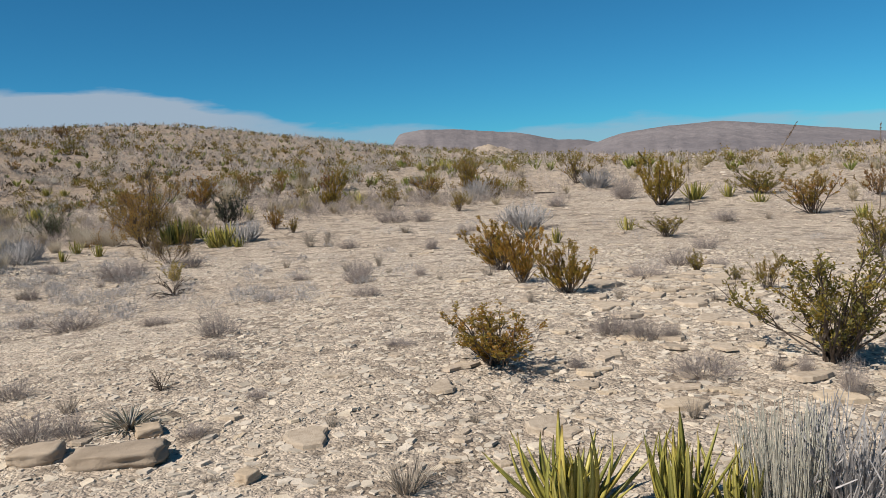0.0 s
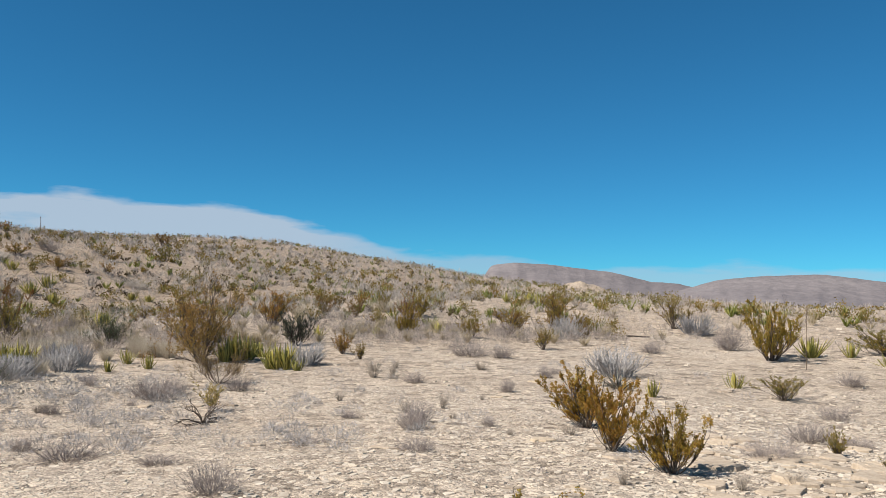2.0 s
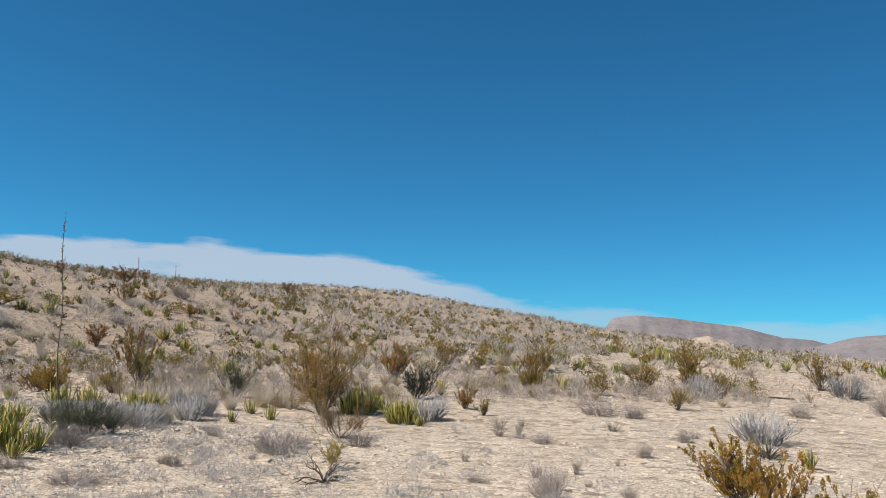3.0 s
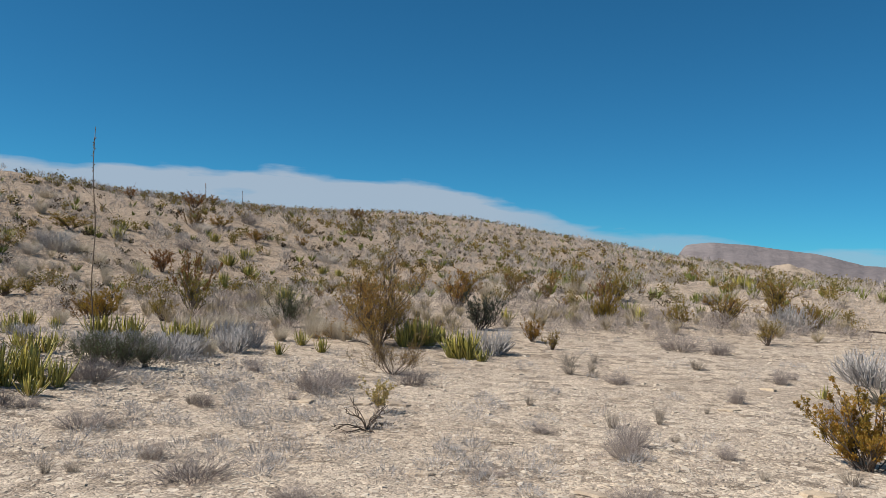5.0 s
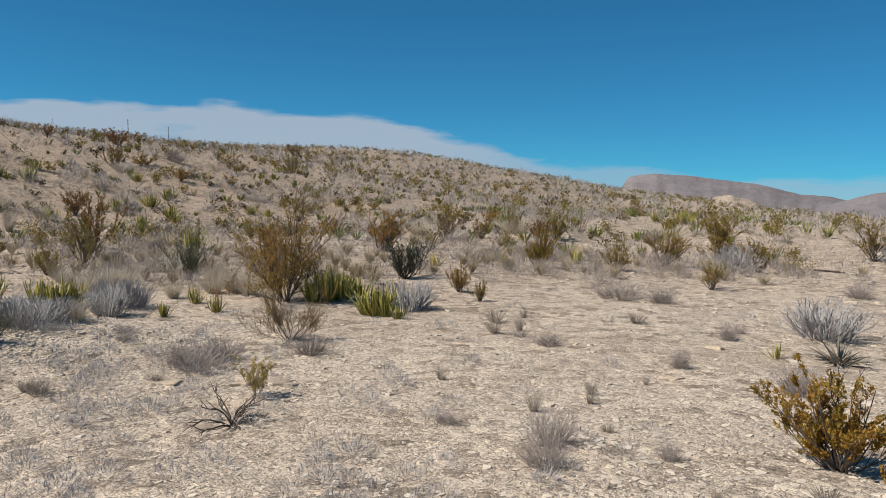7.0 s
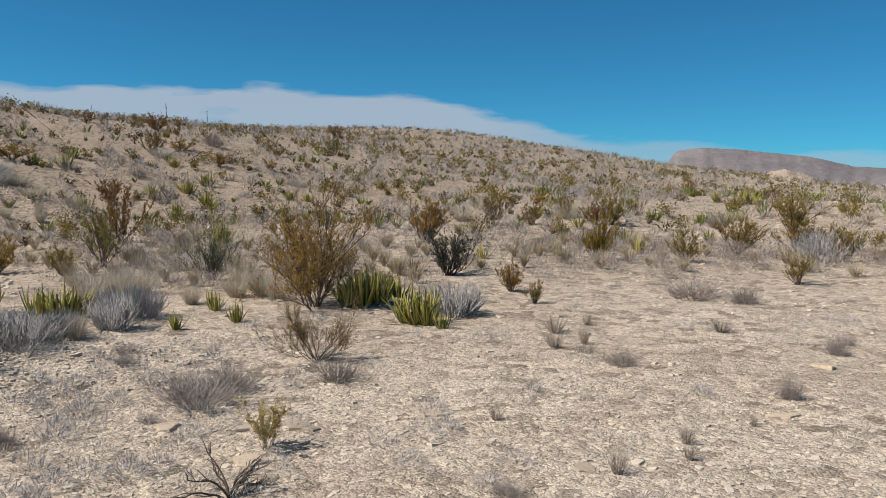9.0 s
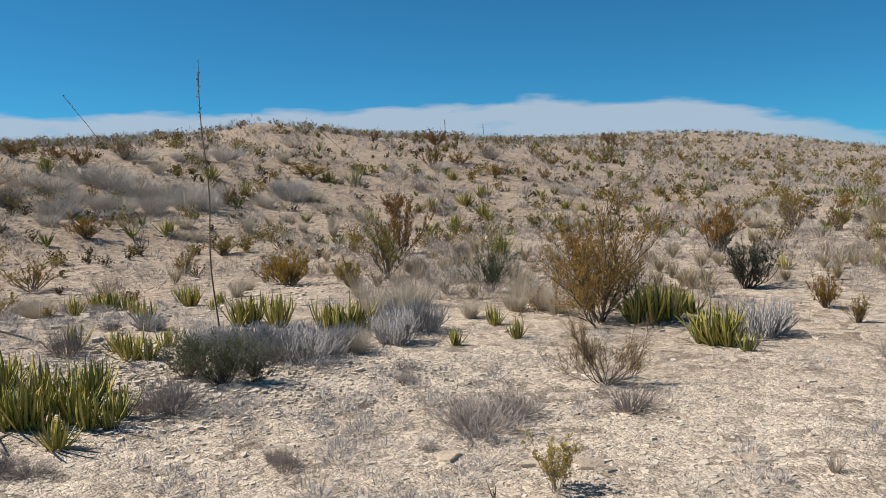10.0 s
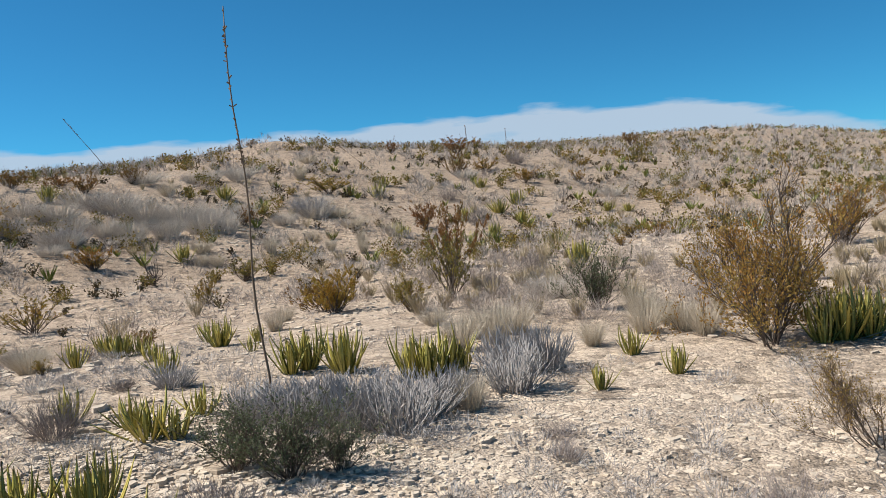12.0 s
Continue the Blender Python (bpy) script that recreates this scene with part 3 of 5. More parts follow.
TUFT_A = [
    (0.27, 8.41, 0.21, 0.26), (-0.63, 8.49, 0.07, 0.11), (0.51, 9.17, 0.09, 0.08), (-0.22, 9.13, 0.10, 0.09),
    (1.61, 9.26, 0.15, 0.11), (-1.83, 9.45, 0.14, 0.16), (-0.24, 14.34, 0.10, 0.09), (0.29, 14.55, 0.17, 0.21),
    (-4.50, 12.53, 0.11, 0.15), (-4.62, 12.42, 0.15, 0.13), (0.78, 12.08, 0.14, 0.09), (2.26, 12.03, 0.12, 0.11),
    (-1.04, 15.70, 0.10, 0.13), (1.52, 12.25, 0.15, 0.12), (1.88, 12.52, 0.13, 0.15), (-1.68, 16.12, 0.24, 0.16),
    (-1.39, 16.88, 0.18, 0.15), (-11.15, 15.41, 0.13, 0.13), (-5.66, 15.07, 0.14, 0.14), (-2.73, 16.90, 0.18, 0.15),
    (-1.02, 17.49, 0.11, 0.08), (-2.69, 19.36, 0.16, 0.24), (-1.33, 16.54, 0.16, 0.12), (-3.24, 20.11, 0.28, 0.32),
]
TUFT_B = [
    (-1.60, 20.87, 0.23, 0.29), (-3.04, 20.71, 0.21, 0.17), (-14.85, 16.75, 0.17, 0.15), (-3.05, 19.47, 0.26, 0.26),
    (-2.82, 19.75, 0.26, 0.15), (5.10, 21.50, 0.25, 0.22), (-23.08, 18.90, 0.48, 0.30),
]
WIRY = [
    (2.03, 8.32, 0.42, 0.43), (-7.58, 16.94, 0.36, 0.46), (-7.86, 16.74, 0.31, 0.47), (-7.97, 18.64, 0.39, 0.47),
    (-7.79, 18.86, 0.37, 0.42), (-8.21, 16.50, 0.32, 0.47), (-7.71, 17.33, 0.32, 0.48), (-9.99, 16.71, 0.21, 0.32),
    (-8.23, 16.76, 0.31, 0.48), (-8.53, 16.47, 0.27, 0.38), (-7.74, 17.65, 0.27, 0.38), (-8.19, 17.18, 0.30, 0.50),
    (-7.55, 18.12, 0.39, 0.45), (-4.68, 20.69, 0.43, 0.58), (0.62, 20.87, 0.49, 0.77), (-0.74, 28.81, 0.40, 0.79),
    (-0.66, 28.23, 0.61, 0.68), (2.51, 29.57, 0.56, 0.72), (-26.85, 23.65, 0.51, 0.86), (-28.35, 33.32, 0.71, 1.22),
]
GREY_A = [
    (-0.91, 9.03, 0.09, 0.18), (-0.82, 13.13, 0.13, 0.39), (-1.58, 9.03, 0.16, 0.23), (-2.66, 12.44, 0.11, 0.31),
    (-1.78, 8.98, 0.20, 0.36), (2.49, 9.59, 0.27, 0.17), (-0.77, 9.60, 0.07, 0.16), (-5.49, 15.06, 0.17, 0.27),
    (1.79, 9.96, 0.17, 0.50), (1.06, 10.08, 0.10, 0.10), (-4.99, 15.85, 0.10, 0.12), (2.21, 10.01, 0.15, 0.09),
    (2.36, 9.97, 0.13, 0.11), (-6.63, 13.95, 0.15, 0.29), (-1.89, 13.53, 0.11, 0.30), (-6.79, 13.79, 0.20, 0.33),
    (-3.61, 12.68, 0.17, 0.72), (-5.16, 16.49, 0.23, 0.39), (-0.11, 10.65, 0.07, 0.23), (1.54, 10.73, 0.18, 0.27),
    (-2.37, 9.78, 0.16, 0.25), (1.72, 10.71, 0.14, 0.14), (-4.98, 16.78, 0.28, 0.43), (-1.30, 10.46, 0.10, 0.24),
]
GREY_B = [
    (1.35, 10.90, 0.18, 0.32), (-4.39, 17.46, 0.25, 0.45), (-7.16, 15.07, 0.21, 0.30), (-7.10, 15.22, 0.32, 0.59),
    (-4.39, 13.18, 0.18, 0.27), (-8.14, 16.68, 0.11, 0.26), (-0.56, 15.11, 0.14, 0.17), (-1.31, 15.14, 0.30, 0.35),
    (-1.63, 11.28, 0.24, 0.39), (-9.23, 15.39, 0.34, 0.45), (-6.59, 17.31, 0.12, 0.29), (-8.41, 17.46, 0.11, 0.29),
    (-2.16, 15.52, 0.11, 0.22), (-5.69, 13.75, 0.19, 0.58), (-10.34, 16.41, 0.14, 0.33), (0.24, 17.73, 0.33, 0.45),
    (1.89, 13.63, 0.19, 0.49), (-4.96, 16.36, 0.34, 0.71), (-0.81, 18.37, 0.23, 0.21), (-1.22, 14.65, 0.21, 0.38),
    (2.85, 14.88, 0.13, 0.32), (-6.33, 17.02, 0.15, 0.24), (-2.28, 19.00, 0.18, 0.41), (-0.34, 20.71, 0.15, 0.19),
]
GREY_C = [
    (-0.47, 20.24, 0.25, 0.26), (-13.97, 17.79, 0.22, 0.64), (3.22, 17.49, 0.25, 0.44), (-11.21, 22.48, 0.39, 0.39),
    (-11.54, 23.94, 0.43, 0.48), (-16.31, 17.96, 0.28, 0.75), (-1.53, 22.85, 0.28, 0.45), (-2.19, 23.11, 0.35, 1.01),
    (4.24, 21.27, 0.28, 0.52), (1.29, 24.92, 0.31, 0.50), (-25.67, 20.60, 0.34, 0.55), (-26.29, 23.00, 0.47, 0.60),
    (-28.03, 22.47, 0.70, 1.05), (-26.78, 23.64, 0.54, 1.08), (-22.43, 35.80, 0.66, 0.98), (-2.92, 32.20, 0.38, 0.51),
    (-3.52, 27.93, 0.36, 0.52), (-3.35, 28.60, 0.32, 0.46), (-31.75, 50.35, 0.88, 1.26), (-27.05, 39.43, 0.60, 0.96),
    (-28.29, 20.58, 0.63, 1.10), (2.93, 25.97, 0.61, 0.65), (2.45, 15.08, 0.24, 0.52), (-30.40, 26.40, 0.60, 1.10),
]
DEADAGAVE = [
    (-1.32, 9.16, 0.19, 0.31), (0.67, 19.49, 0.30, 0.57),
]
YELLOW = [
    (-3.91, 15.76, 0.38, 0.44),
]
STRAW_A = [
    (-5.61, 15.12, 0.16, 0.14), (-7.48, 17.54, 0.38, 0.29), (-7.93, 19.84, 0.32, 0.32), (-8.97, 19.15, 0.47, 0.47),
    (-8.90, 19.61, 0.51, 0.48), (-7.47, 20.79, 0.38, 0.55), (-7.84, 21.09, 0.35, 0.45), (-7.19, 20.63, 0.41, 0.41),
    (-8.31, 21.39, 0.42, 0.47), (-7.76, 20.54, 0.41, 0.48), (-10.33, 20.26, 0.28, 0.42), (-9.26, 19.75, 0.39, 0.50),
    (-9.10, 20.15, 0.44, 0.58), (-13.45, 16.99, 0.36, 0.46), (-12.64, 16.63, 0.30, 0.47), (-12.76, 19.83, 0.38, 0.34),
    (-14.11, 17.15, 0.35, 0.53), (-13.77, 20.75, 0.31, 0.39), (-22.86, 25.65, 0.43, 0.56), (-23.22, 25.40, 0.41, 0.56),
    (-22.74, 27.28, 0.59, 0.51), (-22.98, 27.46, 0.43, 0.43), (-22.05, 30.02, 0.62, 0.44), (-22.76, 30.61, 0.59, 0.37),
]
STRAW_B = [
    (-33.31, 30.59, 0.72, 0.96), (-34.42, 37.91, 0.76, 0.82), (-25.50, 32.80, 0.62, 1.20), (-22.80, 29.45, 0.45, 0.42),
    (-25.22, 30.68, 0.46, 0.55), (-22.94, 32.10, 0.52, 0.80), (-38.73, 41.97, 0.52, 1.44), (-24.03, 25.96, 0.45, 0.80),
    (-27.54, 33.96, 0.53, 1.27), (-26.99, 26.85, 0.53, 0.71), (-6.60, 32.60, 0.50, 1.10), (-9.40, 32.40, 0.50, 0.90),
]
CREOSOTE_A = [
    (0.58, 10.17, 0.46, 0.78), (2.60, 10.20, 0.79, 0.90), (2.80, 12.50, 0.36, 0.36), (2.65, 13.10, 0.19, 0.22),
    (2.51, 14.15, 0.28, 0.25), (-12.21, 16.59, 0.20, 0.20), (-12.28, 15.64, 0.62, 0.88), (5.21, 16.66, 0.74, 0.74),
    (-11.64, 21.26, 0.58, 0.71), (-4.02, 21.82, 0.36, 0.27), (-11.77, 22.23, 1.13, 0.85), (2.93, 19.25, 0.43, 0.81),
    (-4.61, 22.60, 0.53, 0.44), (-18.39, 16.74, 0.63, 0.84), (-0.95, 24.96, 0.54, 0.59), (6.05, 21.99, 0.99, 1.28),
    (-2.79, 26.58, 0.60, 0.66), (-12.36, 29.46, 0.40, 0.75), (-19.51, 19.51, 0.82, 1.14), (-2.10, 28.27, 0.84, 1.10),
    (-0.22, 28.39, 0.78, 0.58), (-7.85, 26.77, 1.04, 1.04), (-18.76, 22.62, 0.72, 0.66), (-13.68, 30.56, 0.41, 0.82),
]
CREOSOTE_B = [
    (5.97, 25.37, 0.76, 1.24), (-20.25, 24.66, 0.62, 0.82), (-23.30, 18.38, 1.17, 1.24), (-1.26, 31.82, 0.99, 1.22),
    (-23.65, 22.78, 0.80, 0.96), (-1.06, 29.50, 0.80, 0.80), (2.00, 30.26, 0.99, 0.91), (-28.81, 21.93, 1.25, 1.70),
]
TWIG = [
    (-3.58, 14.95, 0.30, 0.65), (-1.42, 9.78, 0.17, 0.16), (-21.92, 23.29, 0.68, 0.98),
]
DARKBUSH = [
    (-7.39, 15.88, 0.59, 0.65), (-7.28, 16.14, 0.40, 0.51), (-7.77, 15.79, 0.53, 0.62), (-8.97, 21.59, 0.87, 0.79),
]
BLACKBUSH = [
    (-5.94, 23.45, 0.82, 0.88),
]
RUST_FAR = [
    (-14.90, 25.80, 1.50, 1.25), (-5.72, 31.70, 0.82, 0.75), (-8.32, 31.93, 0.90, 0.90), (-7.25, 31.58, 0.65, 0.85),
    (-2.23, 40.83, 0.55, 1.05), (-37.20, 51.90, 1.19, 2.04), (-48.50, 67.50, 0.90, 1.85), (-41.55, 50.80, 1.04, 1.10),
    (-40.70, 78.40, 1.45, 2.50), (-31.20, 45.00, 1.38, 1.50), (-35.45, 28.40, 1.05, 1.40), (-36.50, 26.20, 0.85, 1.54),
    (-32.62, 23.36, 0.80, 1.33), (-32.50, 22.50, 0.70, 1.12), (-31.90, 21.50, 0.60, 1.07), (-40.00, 25.20, 0.60, 1.40),
    (-27.66, 29.93, 0.97, 0.97), (-24.34, 35.13, 1.17, 1.60), (8.10, 24.33, 0.80, 0.90), (-13.95, 21.70, 0.75, 1.00),
    (-14.40, 18.90, 0.34, 0.48), (-36.00, 30.60, 0.90, 1.30), (-38.60, 28.90, 0.75, 1.50),
]
OLIVE_FAR = [
    (-5.31, 31.93, 0.82, 0.80), (-6.72, 32.66, 0.70, 0.50), (-6.07, 29.42, 0.32, 0.48), (-31.07, 46.92, 0.78, 1.47),
    (-26.69, 44.33, 0.72, 1.20), (-28.16, 51.16, 0.80, 1.08), (-25.70, 47.06, 0.72, 0.80), (-28.62, 57.98, 1.30, 1.20),
    (-35.51, 59.61, 0.75, 1.14), (-31.20, 36.70, 0.80, 2.00), (-44.30, 57.57, 0.80, 1.97), (-39.57, 60.89, 0.75, 1.30),
    (-8.55, 68.75, 1.30, 1.00), (-5.15, 34.15, 0.55, 0.48), (-14.39, 16.59, 0.68, 0.95), (-18.49, 17.21, 0.72, 1.15),
    (-36.21, 22.30, 0.95, 0.75), (-12.64, 28.48, 0.32, 0.60), (-0.57, 29.39, 0.67, 0.56),
]
TWIGGY = [
    (-4.98, 18.06, 0.70, 1.12),
]
GOLDEN = [
    (1.11, 12.62, 0.51, 0.56), (0.69, 13.49, 0.59, 0.54), (0.42, 15.37, 0.65, 0.85), (-13.16, 21.19, 0.67, 1.06),
    (-4.29, 26.25, 0.89, 0.66), (3.57, 24.44, 1.16, 1.41),
]
THORN = [
    (-6.48, 20.46, 1.93, 1.61),
]
SILVER_A = [
    (-10.11, 22.28, 0.56, 0.78), (-25.10, 22.36, 0.50, 0.83), (-26.86, 21.22, 0.61, 1.05), (-26.41, 23.21, 0.79, 1.24),
    (-27.54, 25.10, 0.90, 0.90), (-26.63, 25.02, 0.55, 1.10), (-27.11, 25.66, 1.03, 1.03), (-26.78, 26.58, 1.13, 1.04),
    (-29.07, 23.00, 0.77, 1.15), (-26.89, 27.81, 1.16, 1.16), (-26.54, 28.46, 1.20, 0.97), (-28.78, 24.70, 0.78, 1.17),
    (-29.95, 24.77, 0.91, 1.61), (-30.57, 24.09, 0.81, 1.63), (-29.02, 27.25, 1.22, 1.83), (-27.99, 28.97, 1.26, 1.63),
    (-28.63, 28.23, 1.27, 1.84), (-29.95, 26.80, 1.14, 1.87), (-28.43, 30.47, 0.95, 1.06), (-31.17, 26.37, 0.96, 1.92),
    (-27.87, 33.21, 0.88, 1.32), (-27.19, 31.26, 0.81, 0.92), (-35.66, 33.14, 0.75, 0.91), (-29.13, 34.07, 0.88, 1.51),
]
SILVER_B = [
    (-35.33, 33.94, 0.86, 1.01), (-34.90, 34.84, 0.86, 1.01), (-36.07, 31.14, 0.77, 1.79), (-22.17, 44.08, 0.68, 1.09),
    (-36.59, 36.21, 0.97, 1.66), (-30.28, 44.43, 0.77, 1.22),
]


# ---- shrubs ----
grow([shrub("creosote_bush", "creosote bush with rust and olive leaves on dark stems", "bush", "creosote bushes", shrub_meshes(s, **k), MAT_CREO)
      for s, k in ((11, dict(stems=22, leaves=24, leaf=0.036, first=1, bare=0.12, low=34)), (12, dict(stems=28, leaves=17, low=42, leaf=0.034, first=1, bare=0.2)), (13, dict(stems=20, leaves=18, bare=0.3, leaf=0.036)), (14, dict(stems=22, leaves=20, low=45, leaf=0.036, first=1)))],
     CREOSOTE_A + CREOSOTE_B, 1, 1.12)
grow([shrub("golden_creosote_bush", "spreading creosote bush with golden orange leaves", "bush", "golden creosote bushes", shrub_meshes(s, stems=26, leaves=34, leaf=0.038, first=1, bare=0.10, low=24, high=80), MAT_GOLD) for s in (16, 17)], [(x, y, h * 1.12, w) for x, y, h, w in GOLDEN], 13, 0.95)
grow([shrub("thorn_bush", "tall wispy brown thorn bush with dark branches", "bush", "", shrub_meshes(27, stems=17, forks=14, twigs=5, leaves=12, low=24, high=82, wild=0.42, lift=0.03, leaf=0.022, thick=0.0070, bare=0.12, top_bare=0.66, first=1), MAT_THORN, MAT_BARK)], THORN, 2, 1.45)
grow([shrub("bare_shrub", "low spreading shrub with bare reddish twigs", "bush", "", shrub_meshes(31, stems=20, forks=10, twigs=8, leaves=4, low=14, high=72, wild=0.30, leaf=0.020, thick=0.006, bare=0.4), MAT_THORN, MAT_STALK)], TWIGGY, 3)
grow([shrub("dark_green_bush", "dense dark green bush with upright branches", "bush", "dark green bushes", shrub_meshes(s, stems=24, forks=9, twigs=5, leaves=5, low=34, high=88, wild=0.30, lift=0.08, leaf=0.034, thick=0.007, bare=0.32, first=1), MAT_DARK, MAT_BARK) for s in (41, 42)], [(x, y, h * 1.05, w) for x, y, h, w in DARKBUSH], 4, 1.10)
grow([shrub("blackish_bush", "dense blackish-green bush behind a yellow agave", "bush", "", shrub_meshes(43, stems=20, forks=6, twigs=3, leaves=12, low=24, high=86, wild=0.34, lift=0.10, leaf=0.040, thick=0.012, bare=0.10, first=1), MAT_BLACKGREEN, MAT_CHAR)], BLACKBUSH, 4)


def joined(meshes):
    """The stems of a shrub far off, as one mesh, and its leaves."""
    wood = Build()
    for limb in meshes[0]:
        base = len(wood.v)
        wood.v += limb.v
        wood.f += [tuple(base + i for i in f) for f in limb.f]
    return [wood], meshes[1]


grow([shrub("rust_creosote_bush", "brown and rust coloured creosote bush on the slope", "bush", "rust creosote bushes", joined(shrub_meshes(q, stems=15, forks=5, twigs=3, leaves=20, low=22, high=82, wild=0.26, leaf=0.042, first=1, bare=0.15, top_bare=0.9)), MAT_RUST) for q in (111, 112, 113)], RUST_FAR, 14, 1.1)
grow([shrub("creosote_bush", "olive green creosote bush on the slope", "bush", "hillside creosote bushes", joined(shrub_meshes(q, stems=15, forks=5, twigs=3, leaves=20, low=24, high=80, wild=0.24, leaf=0.042, first=1, bare=0.15)), MAT_CREO) for q in (121, 122, 123)], OLIVE_FAR, 15, 1.1)
grow([shrub("yellow_herb", "small dry herb with yellow-tan leaves", "plant", "", shrub_meshes(51, stems=14, forks=5, twigs=3, leaves=9, low=45, leaf=0.06, thick=0.008), MAT_YELLOW, MAT_PALE)], YELLOW, 5)

# ---- cushions, grasses and stems ----
grow([cushion("grey_subshrub", "low rounded grey subshrub of fine dry twigs", "bush", "grey subshrubs", dome_mesh(s, n, 0.0040, forks=6), MAT_GREY, "crown") for s, n in ((61, 170), (62, 140), (63, 115))], GREY_A + GREY_B + GREY_C, 6, 1.1)
grow([cushion("grass_tuft", "small dry brown grass tuft", "grass", "grass tufts", spray_mesh(s, n, 50, 88, 0.007, 0.12, 0.14), MAT_TUFT, "tussock") for s, n in ((71, 150), (72, 110))], TUFT_A + TUFT_B, 7, 1.15)
grow([cushion("straw_grass", "feathery clump of pale straw grass", "grass", "straw grasses", spray_mesh(s, 620, 48, 88, 0.0032, 0.22, 0.20), MAT_STRAW, "tussock") for s in (81, 82)], STRAW_A + STRAW_B, 8, 1.15)
grow([cushion("wiry_bush", "dense blue-grey bush of wiry stems", "bush", "wiry grey bushes", dome_mesh(s, 150, 0.0115, 0.20, 34, 88, 3, 0.30), MAT_WIRY, "crown") for s in (91, 92)], [(x, y, h * 1.08, w) for x, y, h, w in WIRY], 9, 1.3)


def wax_plant():
    ob = root_of("wax_plant", "clump of upright grey-green waxy stems", "plant")
    for rod in rod_meshes(95, 250, 0.0075, 0.5, 20):
        part("stem", rod, MAT_WAX, ob)
    return ob


grow([wax_plant()], [(x, y, h * 0.90, w) for x, y, h, w in CANDELILLA], 10, 0.80)
grow([cushion("silver_shrub", "pale silver-grey shrub of upright stems on the slope", "bush", "silver shrubs", spray_mesh(q, 760, 40, 89, 0.0038, 0.16, 0.40, (0.75, 1.0)), MAT_SILVER, "crown") for q in (97, 98, 99)], [(x, y, h * 0.72, w) for x, y, h, w in SILVER_A + SILVER_B], 11, 1.25)


def bare_branch(seed, stems, low, high):
    rng = random.Random(seed)
    b = Build()
    for _ in range(stems):
        az = rng.uniform(0, 6.283)
        pts, d = wander(Vector((rng.gauss(0, 0.03), rng.gauss(0, 0.03), -0.03)), direction(az, radians(rng.uniform(low, high))), rng.uniform(0.6, 1.0), 7, 0.30, -0.10, rng)
        b.tube(pts, 0.022, 0.008, 5)
        for _ in range(5):
            q, _d = wander(pts[rng.randint(2, 7)], (d + Vector((rng.uniform(-1, 1), rng.uniform(-1, 1), rng.uniform(-0.2, 0.9)))).normalized(), rng.uniform(0.12, 0.35), 3, 0.35, 0.02, rng)
            b.tube(q, 0.012, 0.005, 3)
    b.fit_unit()
    return b


grow([cushion("dead_branch", "dead leafless grey shrub with crooked branches", "dead bush", "dead shrubs", bare_branch(s, 15, 25, 78), MAT_BARK, "crown") for s in (101, 102, 103)], TWIG, 12)


# ---- agaves ----
def agave_leaf(name, curl, wide):
    """One thick channelled leaf of unit length, standing on its base, curving towards +y."""
    verts, faces = [], []
    n = 6
    for i in range(n + 1):
        s = i / n
        w = wide * (0.85 + 0.45 * s - 1.28 * s**3.2) if s < 1 else 0.004
        w = max(w, 0.004)
        y, z = curl * s ** 1.8, s * (1 - 0.25 * abs(curl) * s)
        t = 0.35 * w
        verts += [(-w, y + 0.30 * w, z), (-w * 0.45, y + 0.02 * w, z), (0, y - 0.10 * w, z), (w * 0.45, y + 0.02 * w, z), (w, y + 0.30 * w, z), (0, y - 0.10 * w - t * 1.6, z)]
    for i in range(n):
        a, b = i * 6, (i + 1) * 6
        for k in range(5):
            faces.append((a + k, a + k + 1, b + k + 1, b + k))
        faces.append((a + 5, a, b, b + 5))
    me = bpy.data.meshes.new(name)
    me.from_pydata(verts, [], faces)
    me.shade_smooth()
    return me


AGAVE_LEAVES = [agave_leaf("leaf", c, w) for c, w in ((-0.24, 0.040), (-0.42, 0.044), (-0.06, 0.038), (-0.60, 0.042))]
DEAD_LEAVES = [agave_leaf("dead_leaf", c, w) for c, w in ((0.35, 0.040), (0.55, 0.044), (0.75, 0.038), (0.15, 0.042))]
for m in AGAVE_LEAVES:
    m.materials.append(MAT_AGAVE)
for m in DEAD_LEAVES:
    m.materials.append(MAT_DEADLEAF)


